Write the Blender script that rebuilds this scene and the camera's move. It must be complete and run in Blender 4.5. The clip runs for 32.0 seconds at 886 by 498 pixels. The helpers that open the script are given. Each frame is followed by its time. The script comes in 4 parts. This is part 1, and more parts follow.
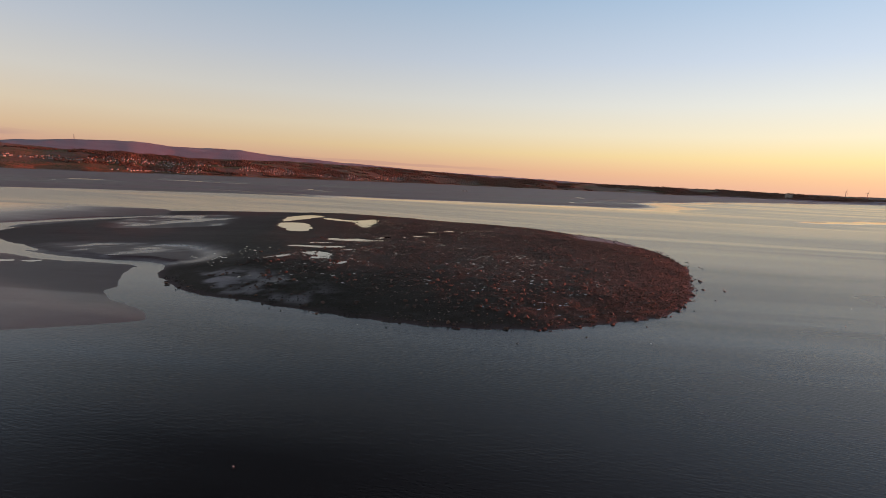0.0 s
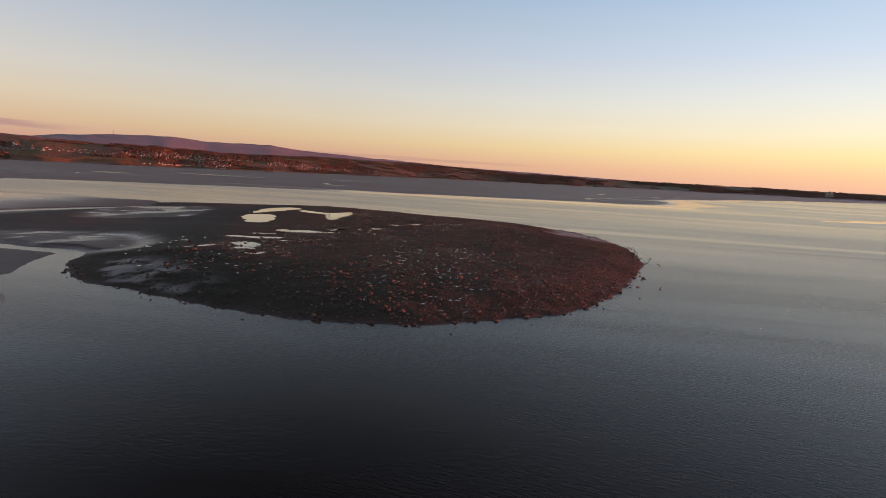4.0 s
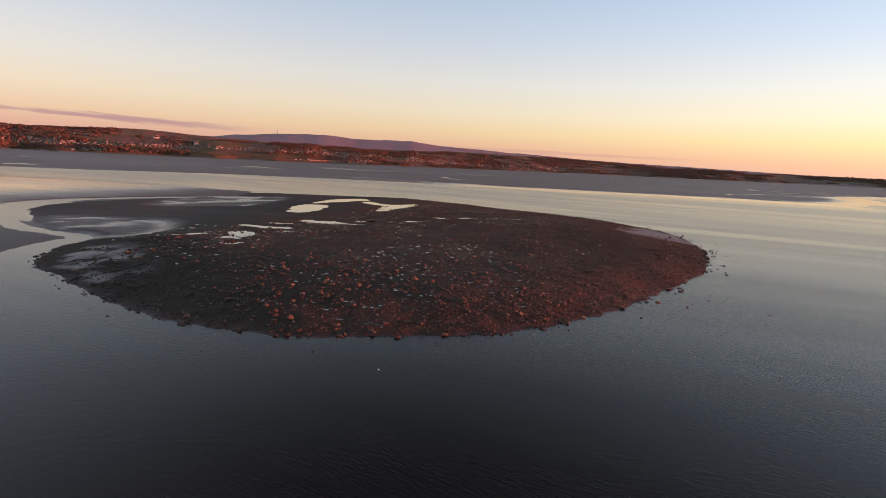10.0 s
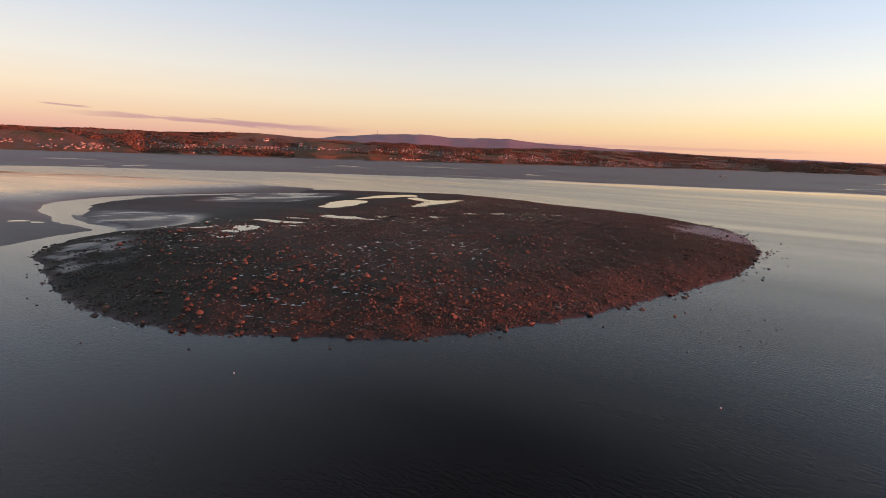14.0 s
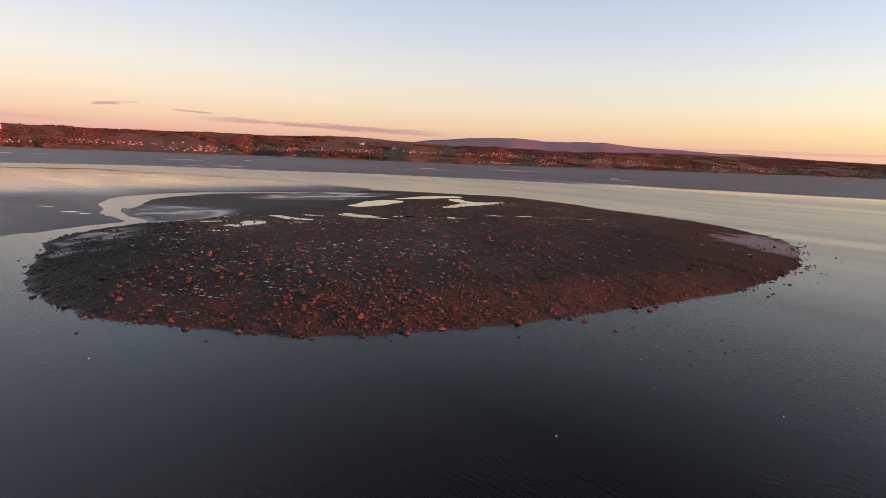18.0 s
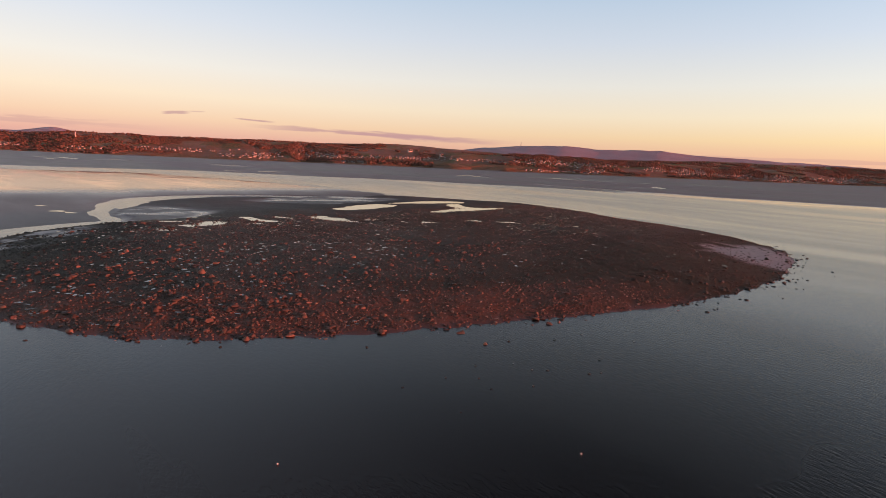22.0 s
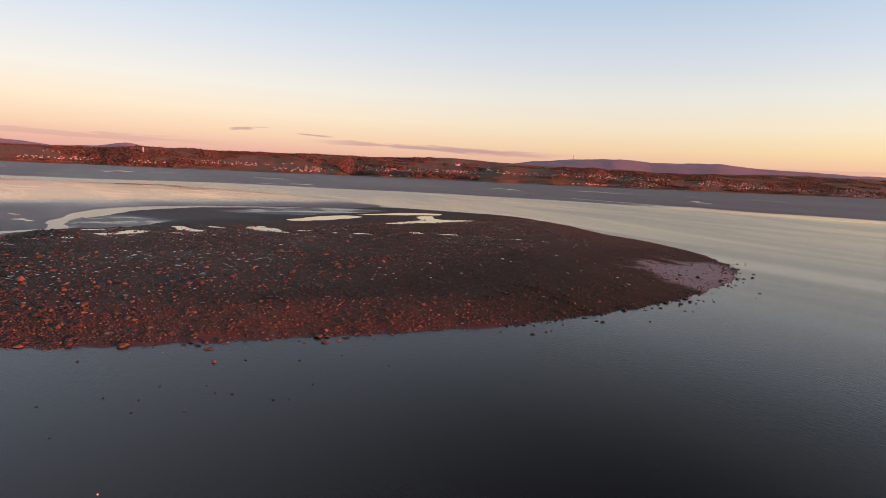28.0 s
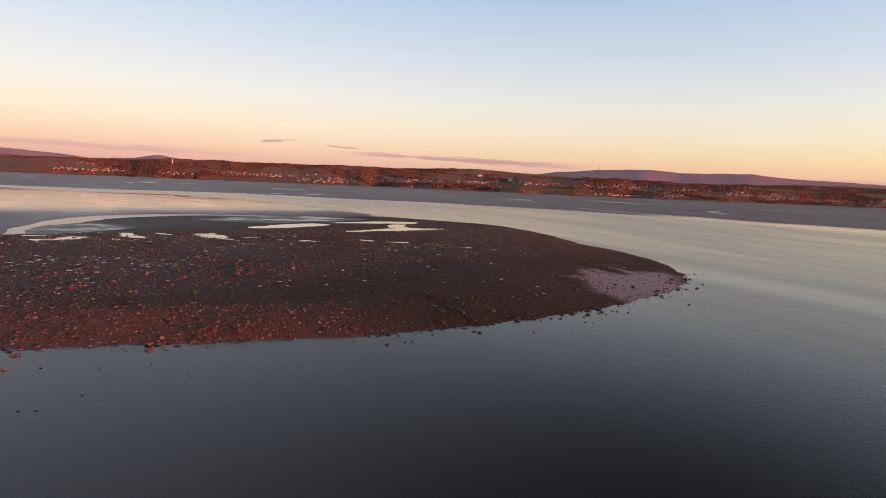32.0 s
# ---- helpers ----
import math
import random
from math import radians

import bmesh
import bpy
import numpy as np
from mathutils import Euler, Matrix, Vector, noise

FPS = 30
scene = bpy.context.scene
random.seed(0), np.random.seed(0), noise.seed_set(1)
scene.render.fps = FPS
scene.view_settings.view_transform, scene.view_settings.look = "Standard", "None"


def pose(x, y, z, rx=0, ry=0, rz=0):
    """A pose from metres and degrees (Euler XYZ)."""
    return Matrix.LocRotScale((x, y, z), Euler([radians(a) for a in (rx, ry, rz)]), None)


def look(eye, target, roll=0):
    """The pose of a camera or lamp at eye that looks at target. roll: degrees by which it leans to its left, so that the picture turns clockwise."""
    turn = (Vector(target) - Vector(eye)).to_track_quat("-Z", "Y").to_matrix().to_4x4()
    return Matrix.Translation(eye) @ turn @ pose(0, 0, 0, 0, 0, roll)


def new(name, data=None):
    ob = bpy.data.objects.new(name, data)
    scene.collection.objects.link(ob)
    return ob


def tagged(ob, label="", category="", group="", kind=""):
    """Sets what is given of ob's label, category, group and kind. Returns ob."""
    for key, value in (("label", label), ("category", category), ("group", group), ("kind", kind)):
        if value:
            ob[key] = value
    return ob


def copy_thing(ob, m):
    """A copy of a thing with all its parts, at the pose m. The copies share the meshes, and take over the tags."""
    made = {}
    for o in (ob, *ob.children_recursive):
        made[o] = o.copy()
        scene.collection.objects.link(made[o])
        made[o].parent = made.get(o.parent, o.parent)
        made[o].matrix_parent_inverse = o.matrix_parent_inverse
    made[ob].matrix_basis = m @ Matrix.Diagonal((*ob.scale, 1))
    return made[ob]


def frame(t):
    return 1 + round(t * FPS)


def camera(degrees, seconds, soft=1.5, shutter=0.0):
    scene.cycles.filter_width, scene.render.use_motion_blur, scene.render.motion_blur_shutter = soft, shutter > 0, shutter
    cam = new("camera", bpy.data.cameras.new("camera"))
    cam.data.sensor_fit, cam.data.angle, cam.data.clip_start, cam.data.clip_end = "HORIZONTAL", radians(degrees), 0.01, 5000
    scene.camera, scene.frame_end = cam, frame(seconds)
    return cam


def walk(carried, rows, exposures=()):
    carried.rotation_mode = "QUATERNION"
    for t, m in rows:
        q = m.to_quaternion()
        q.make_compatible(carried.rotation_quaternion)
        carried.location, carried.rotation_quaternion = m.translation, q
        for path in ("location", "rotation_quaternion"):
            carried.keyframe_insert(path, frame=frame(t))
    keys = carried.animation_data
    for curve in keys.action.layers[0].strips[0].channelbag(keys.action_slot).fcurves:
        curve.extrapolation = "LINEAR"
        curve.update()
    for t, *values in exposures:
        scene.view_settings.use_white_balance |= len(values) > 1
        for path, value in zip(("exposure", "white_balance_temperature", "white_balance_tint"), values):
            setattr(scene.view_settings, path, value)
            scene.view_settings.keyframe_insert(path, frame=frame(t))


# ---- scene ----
# The camera: a drone that flies sideways past a stony tidal island, turning left.
cam = camera(78.1, 32.0, soft=0.62)
PATH = [
    (0.0, 0.00, 0.00, 20.00, 82.90, -2.68, -1.40),
    (0.5, 2.89, 0.05, 19.97, 82.84, -2.63, -0.99),
    (1.0, 5.72, 0.20, 19.94, 82.80, -2.68, -0.77),
    (1.5, 8.49, 0.51, 19.88, 82.78, -2.76, -0.52),
    (2.0, 11.21, 0.96, 19.88, 82.73, -2.78, -0.12),
    (2.5, 14.00, 1.43, 19.84, 82.72, -2.73, 0.35),
    (3.0, 16.70, 2.20, 19.83, 82.63, -2.80, 0.82),
    (3.5, 19.42, 3.12, 19.77, 82.47, -2.82, 1.22),
    (5.5, 29.33, 8.27, 19.66, 82.01, -3.21, 4.51),
    (6.0, 31.78, 9.75, 19.64, 81.91, -2.81, 5.57),
    (6.5, 34.12, 11.29, 19.59, 81.86, -3.03, 6.64),
    (7.0, 36.34, 12.98, 19.55, 81.81, -2.94, 7.73),
    (7.5, 38.44, 14.76, 19.50, 81.72, -2.86, 8.91),
    (8.0, 40.49, 16.62, 19.46, 81.61, -2.83, 10.30),
    (8.5, 42.48, 18.52, 19.43, 81.48, -2.84, 11.83),
    (9.0, 44.46, 20.40, 19.34, 81.33, -2.60, 13.29),
    (9.5, 46.47, 22.20, 19.29, 81.23, -2.77, 14.78),
    (10.0, 48.43, 24.00, 19.24, 81.08, -2.73, 16.30),
    (10.5, 50.45, 25.68, 19.18, 80.99, -2.66, 17.63),
    (11.0, 52.44, 27.41, 19.08, 80.88, -2.54, 18.84),
    (11.5, 54.46, 29.06, 18.96, 80.82, -2.49, 20.11),
    (12.0, 56.55, 30.71, 18.85, 80.77, -2.38, 21.32),
    (12.5, 58.65, 32.35, 18.77, 80.72, -2.18, 22.57),
    (13.0, 60.71, 34.04, 18.69, 80.66, -2.09, 23.82),
    (13.5, 62.76, 35.71, 18.65, 80.54, -1.99, 25.14),
    (14.0, 64.83, 37.33, 18.62, 80.48, -1.84, 26.43),
    (14.5, 66.85, 38.92, 18.61, 80.48, -1.83, 27.74),
    (16.5, 74.90, 44.93, 18.45, 80.50, -2.28, 32.30),
    (17.0, 76.81, 46.73, 18.36, 80.49, -2.18, 33.56),
    (17.5, 78.67, 48.57, 18.30, 80.46, -2.17, 34.95),
    (18.0, 80.48, 50.50, 18.21, 80.53, -2.20, 36.23),
    (18.5, 82.22, 52.48, 18.11, 80.52, -2.20, 37.45),
    (19.0, 83.91, 54.47, 17.98, 80.59, -2.30, 38.41),
    (19.5, 85.50, 56.52, 17.88, 80.65, -2.29, 39.13),
    (20.0, 87.10, 58.57, 17.80, 80.76, -2.34, 39.72),
    (20.5, 88.69, 60.65, 17.72, 80.86, -2.31, 40.23),
    (21.0, 90.19, 62.75, 17.67, 80.92, -2.36, 40.73),
    (21.5, 91.69, 64.84, 17.63, 81.04, -2.40, 41.16),
    (22.0, 93.09, 66.95, 17.63, 81.12, -2.45, 41.62),
    (22.5, 94.49, 69.00, 17.65, 81.21, -2.50, 42.11),
    (23.0, 95.92, 71.03, 17.71, 81.27, -2.51, 42.60),
    (23.5, 97.41, 73.08, 17.76, 81.36, -2.54, 43.23),
    (24.0, 98.93, 75.10, 17.81, 81.46, -2.59, 43.77),
    (24.5, 100.47, 77.10, 17.87, 81.58, -2.58, 44.28),
    (25.0, 102.05, 79.07, 17.94, 81.69, -2.61, 44.76),
    (25.5, 103.64, 81.07, 18.03, 81.75, -2.60, 45.13),
    (27.5, 110.06, 89.36, 18.10, 82.18, -2.50, 46.79),
    (28.0, 111.48, 91.49, 18.05, 82.28, -2.49, 47.26),
    (28.5, 112.90, 93.61, 17.98, 82.39, -2.55, 47.71),
    (29.0, 114.29, 95.72, 17.92, 82.48, -2.48, 48.25),
    (29.5, 115.66, 97.81, 17.87, 82.59, -2.47, 48.74),
    (30.0, 117.03, 99.89, 17.80, 82.66, -2.38, 49.22),
    (30.5, 118.31, 101.97, 17.74, 82.77, -2.33, 49.55),
    (31.0, 119.52, 104.11, 17.72, 82.95, -2.40, 49.68),
    (31.5, 120.60, 106.36, 17.69, 83.10, -2.35, 49.79),
    (32.0, 121.59, 108.69, 17.64, 83.31, -2.38, 50.02),
]
walk(cam, [(t, pose(x, y, z, rx, ry, rz)) for t, x, y, z, rx, ry, rz in PATH],
     [(0, -0.39), (4.0, -0.34), (8.0, -0.17), (13.0, -0.02), (20.0, 0.0), (32.0, 0.02)])

# ---- light: dusk sky and a very low red sun ----
SUN_AZ, SUN_EL = 72.0, 2.4          # degrees, clockwise from +y
world = bpy.data.worlds.new("dusk_sky")
scene.world = world
world.use_nodes = True
wn, wl = world.node_tree.nodes, world.node_tree.links
wn.clear()
sky = wn.new("ShaderNodeTexSky")
sky.sky_type = "NISHITA"
sky.sun_disc = False
sky.sun_elevation = radians(SUN_EL)
sky.sun_rotation = radians(SUN_AZ)
sky.altitude = 0
sky.air_density, sky.dust_density, sky.ozone_density = 1.0, 1.2, 1.5


def lin(*rgb):
    """Display values 0 to 255 as linear colour."""
    return tuple(((c / 255 + 0.055) / 1.055) ** 2.4 if c > 10 else c / 3294 for c in rgb)


def sky_ramp(fac, stops):
    r = wn.new("ShaderNodeValToRGB")
    while len(r.color_ramp.elements) < len(stops):
        r.color_ramp.elements.new(0.5)
    for el, (deg, rgb) in zip(r.color_ramp.elements, stops):
        el.position, el.color = max(0.0, math.sin(radians(deg))), (*lin(*rgb), 1)
    wl.new(fac, r.inputs[0])
    return r.outputs[0]


def wmath(op, a, b=0.0):
    m = wn.new("ShaderNodeMath")
    m.operation = op
    m.use_clamp = op == "MULTIPLY_ADD"
    for sock, v in zip(m.inputs, (a, b)):
        if isinstance(v, (int, float)):
            sock.default_value = v
        else:
            wl.new(v, sock)
    return m.outputs[0]


def wmix(fac, a, b):
    m = wn.new("ShaderNodeMix")
    m.data_type = "RGBA"
    for sock, v in ((m.inputs[0], fac), (m.inputs[6], a), (m.inputs[7], b)):
        if isinstance(v, (int, float)):
            sock.default_value = v
        elif isinstance(v, tuple):
            sock.default_value = (*v, 1)
        else:
            wl.new(v, sock)
    return m.outputs[2]


wtc = wn.new("ShaderNodeTexCoord")
wsep = wn.new("ShaderNodeSeparateXYZ")
wl.new(wtc.outputs["Generated"], wsep.inputs[0])
up = wsep.outputs["Z"]
sx, sy = math.sin(radians(SUN_AZ)), math.cos(radians(SUN_AZ))
side = wmath("ADD", wmath("MULTIPLY", wsep.outputs["X"], sx), wmath("MULTIPLY", wsep.outputs["Y"], sy))
toward = wmath("ADD", wmath("MULTIPLY", side, 0.5), 0.5)
glow = wmath("POWER", toward, 1.35)
# unseen 35 degree stops: raised opposite the sun, lowered sunward, to shape water reflections
away_sky = sky_ramp(up, ((0, (210, 158, 162)), (1.5, (232, 176, 162)), (3.2, (247, 209, 180)), (5.2, (252, 230, 204)), (8, (244, 237, 228)), (12, (222, 227, 236)), (18, (186, 209, 233)), (35, (246, 244, 262)), (89, (76, 74, 76))))
sun_sky = sky_ramp(up, ((0, (246, 190, 160)), (1.5, (258, 208, 160)), (3.2, (262, 235, 168)), (5.2, (255, 243, 210)), (8, (238, 239, 232)), (12, (208, 222, 240)), (18, (176, 203, 232)), (35, (112, 110, 124)), (89, (44, 42, 46))))
dusk = wmix(glow, away_sky, sun_sky)
# a clear sky is darkest a quarter turn from the sun, high up; overdone above view
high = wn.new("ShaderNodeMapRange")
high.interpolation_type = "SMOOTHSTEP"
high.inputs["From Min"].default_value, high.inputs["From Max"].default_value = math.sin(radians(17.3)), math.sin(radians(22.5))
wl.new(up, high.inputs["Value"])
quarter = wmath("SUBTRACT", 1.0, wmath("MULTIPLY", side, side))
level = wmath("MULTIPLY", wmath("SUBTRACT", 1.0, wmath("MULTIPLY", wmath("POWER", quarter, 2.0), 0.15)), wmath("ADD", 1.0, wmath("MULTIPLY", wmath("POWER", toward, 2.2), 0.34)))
brighter = wn.new("ShaderNodeVectorMath")
brighter.operation = "SCALE"
wl.new(dusk, brighter.inputs[0])
wl.new(level, brighter.inputs["Scale"])
dusk = brighter.outputs[0]
# near-black sky above the view, added so that the water reflects darker
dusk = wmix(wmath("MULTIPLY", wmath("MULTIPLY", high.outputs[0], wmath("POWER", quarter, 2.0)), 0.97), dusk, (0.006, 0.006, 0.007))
# a long thin streak of mauve cloud low over the far shore, two scraps above it and a mauve haze to the west
wnoise = wn.new("ShaderNodeTexNoise")
wmap = wn.new("ShaderNodeMapping")
wmap.inputs["Scale"].default_value = (16.0, 16.0, 170.0)
wl.new(wtc.outputs["Generated"], wmap.inputs[0])
wnoise.inputs["Scale"].default_value, wnoise.inputs["Detail"].default_value = 1.0, 5.0
wl.new(wmap.outputs[0], wnoise.inputs["Vector"])
bearing = wmath("MULTIPLY", wmath("ARCTAN2", wsep.outputs["X"], wsep.outputs["Y"]), 180 / math.pi)
raised = wmath("MULTIPLY", wmath("ARCSINE", up), 180 / math.pi)


def smooth(v, lo, hi):
    m = wn.new("ShaderNodeMapRange")
    m.interpolation_type = "SMOOTHSTEP"
    m.inputs["From Min"].default_value, m.inputs["From Max"].default_value = lo, hi
    wl.new(v, m.inputs["Value"])
    return m.outputs[0]


def streak(az0, az1, el0, el1, thick):
    """A cloud from one bearing and height to another, frayed at its edges."""
    line = wmath("ADD", el0, wmath("MULTIPLY", wmath("SUBTRACT", bearing, az0), (el1 - el0) / (az1 - az0)))
    off = wmath("ABSOLUTE", wmath("SUBTRACT", raised, line))
    off = wmath("ADD", off, wmath("MULTIPLY", wmath("SUBTRACT", wnoise.outputs["Fac"], 0.5), thick * 2.6))
    ends = wmath("MULTIPLY", smooth(bearing, az0, az0 + (az1 - az0) * 0.25), smooth(bearing, az1, az1 - (az1 - az0) * 0.35))
    return wmath("MULTIPLY", wmath("SUBTRACT", 1.0, smooth(off, thick * 0.35, thick)), ends)


for az0, az1, el0, el1, thick, dense in ((-62, -33, 2.90, 2.35, 0.27, 0.7), (-54, -35, 2.70, 2.20, 0.26, 0.55), (-68.6, -65.8, 3.50, 3.75, 0.16, 0.7), (-66.2, -64.6, 3.80, 3.85, 0.08, 0.4),
                                         (-62.5, -58.2, 3.45, 3.28, 0.10, 0.75), (-100, -66, 2.2, 2.1, 0.34, 0.35), (-24, 12, 1.75, 1.35, 0.20, 0.3)):
    dusk = wmix(wmath("MULTIPLY", streak(az0, az1, el0, el1, thick), dense), dusk, lin(190, 146, 152))
bg = wn.new("ShaderNodeBackground")
bg.inputs["Strength"].default_value = 1.0
thin = wn.new("ShaderNodeBackground")
thin.inputs["Strength"].default_value = 0.02
both = wn.new("ShaderNodeAddShader")
wo = wn.new("ShaderNodeOutputWorld")
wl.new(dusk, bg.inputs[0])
wl.new(sky.outputs[0], thin.inputs[0])
wl.new(bg.outputs[0], both.inputs[0])
wl.new(thin.outputs[0], both.inputs[1])
wl.new(both.outputs[0], wo.inputs[0])
sun_data = bpy.data.lights.new("sun", "SUN")
sun_data.energy, sun_data.angle, sun_data.color = 8.2, radians(0.6), (1.0, 0.19, 0.11)
sun = new("sun", sun_data)
a, e = radians(SUN_AZ), radians(SUN_EL)
sun.matrix_world = look((math.sin(a) * 300 * math.cos(e), math.cos(a) * 300 * math.cos(e), 300 * math.sin(e) + 20), (0, 0, 20))


# ---- materials ----
class Nodes:
    """A short way to wire a material."""

    def __init__(self, name):
        self.mat = bpy.data.materials.new(name)
        self.mat.use_nodes = True
        self.t = self.mat.node_tree
        self.bsdf = self.t.nodes["Principled BSDF"]

    def node(self, kind, **props):
        n = self.t.nodes.new(kind)
        for k, v in props.items():
            if k in n.inputs.keys():
                n.inputs[k].default_value = v
        return n

    def join(self, a, b):
        self.t.links.new(a, b)

    def coords(self, scale=(1, 1, 1), rot=0.0):
        g = self.t.nodes.new("ShaderNodeTexCoord")
        m = self.t.nodes.new("ShaderNodeMapping")
        m.inputs["Scale"].default_value = scale
        m.inputs["Rotation"].default_value = (0, 0, radians(rot))
        self.join(g.outputs["Object"], m.inputs["Vector"])
        return m.outputs[0]

    def noise(self, scale, detail=4.0, rough=0.55, vec=None, distort=0.0):
        n = self.node("ShaderNodeTexNoise", Scale=scale, Detail=detail, Roughness=rough, Distortion=distort)
        self.join(vec or self.coords(), n.inputs["Vector"])
        return n.outputs["Fac"]

    def ramp(self, fac, *stops):
        r = self.t.nodes.new("ShaderNodeValToRGB")
        while len(r.color_ramp.elements) < len(stops):
            r.color_ramp.elements.new(0.5)
        for el, (p, c) in zip(r.color_ramp.elements, stops):
            el.position = p
            el.color = (c, c, c, 1) if isinstance(c, (int, float)) else (*c, 1)
        self.join(fac, r.inputs[0])
        return r.outputs[0]

    def mix(self, fac, a, b):
        m = self.t.nodes.new("ShaderNodeMix")
        m.data_type = "RGBA"
        for sock, v in ((m.inputs[0], fac), (m.inputs[6], a), (m.inputs[7], b)):
            if isinstance(v, (int, float)):
                sock.default_value = v
            elif isinstance(v, tuple):
                sock.default_value = (*v, 1)
            else:
                self.join(v, sock)
        return m.outputs[2]

    def math(self, op, a, b=0.0):
        m = self.t.nodes.new("ShaderNodeMath")
        m.operation = op
        for sock, v in zip(m.inputs, (a, b)):
            if isinstance(v, (int, float)):
                sock.default_value = v
            else:
                self.join(v, sock)
        return m.outputs[0]

    def attr(self, name):
        n = self.t.nodes.new("ShaderNodeAttribute")
        n.attribute_name = name
        return n.outputs["Fac"]

    def bump(self, height, strength, dist):
        b = self.node("ShaderNodeBump")
        if isinstance(dist, (int, float)):
            b.inputs["Distance"].default_value = dist
        else:
            self.join(dist, b.inputs["Distance"])
        if isinstance(strength, (int, float)):
            b.inputs["Strength"].default_value = strength
        else:
            self.join(strength, b.inputs["Strength"])
        self.join(height, b.inputs["Height"])
        self.join(b.outputs[0], self.bsdf.inputs["Normal"])

    def set(self, **kw):
        for k, v in kw.items():
            sock = self.bsdf.inputs[k.replace("_", " ")]
            if isinstance(v, (int, float)):
                sock.default_value = v
            elif isinstance(v, tuple):
                sock.default_value = (*v, 1)
            else:
                self.join(v, sock)
        return self.mat


def water_material():
    n = Nodes("estuary_water")

    def along(length, angle):
        """Coordinates drawn out along one bearing."""
        g = n.t.nodes.new("ShaderNodeTexCoord")
        m = n.t.nodes.new("ShaderNodeMapping")
        m.vector_type = "TEXTURE"
        m.inputs["Scale"].default_value = (length, 1, 1)
        m.inputs["Rotation"].default_value = (0, 0, radians(angle))
        n.join(g.outputs["Object"], m.inputs["Vector"])
        return m.outputs[0]

    # wavelets about 0.6 m long whose crests run a little south of east
    fine = n.noise(3.8, 2.0, 0.5, along(3.0, -20), 0.35)
    cross = n.noise(5.6, 1.0, 0.5, along(2.2, 12), 0.3)
    height = n.math("ADD", n.math("MULTIPLY", fine, 0.75), n.math("MULTIPLY", cross, 0.25))
    # a breeze ruffles the open water south-east of the island, the channel behind lies calm
    sep = n.t.nodes.new("ShaderNodeSeparateXYZ")
    n.join(n.coords(), sep.inputs[0])
    off = n.math("ADD", n.math("MULTIPLY", sep.outputs[0], -0.64), n.math("MULTIPLY", sep.outputs[1], 0.77))
    slick = n.noise(0.012, 4, 0.55, along(2.6, -8), 0.9)
    off = n.math("ADD", off, n.math("MULTIPLY", n.math("SUBTRACT", slick, 0.5), 150.0))
    breeze = n.ramp(n.math("MULTIPLY", off, 1 / 200.0), (0.05, 1.0), (0.25, 0.92), (0.45, 0.80), (0.75, 0.72))
    calm = n.ramp(n.noise(0.010, 5, 0.6, along(5.0, -12), 0.8), (0.40, 0.55), (0.55, 1.0))
    breeze = n.math("MULTIPLY", breeze, calm)
    n.bump(height, n.math("ADD", 0.06, n.math("MULTIPLY", breeze, 0.27)), 0.10)
    n.set(Base_Color=(0.0125, 0.0138, 0.0152), IOR=1.28, Roughness=n.math("ADD", 0.06, n.math("MULTIPLY", breeze, 0.22)))
    return n.mat


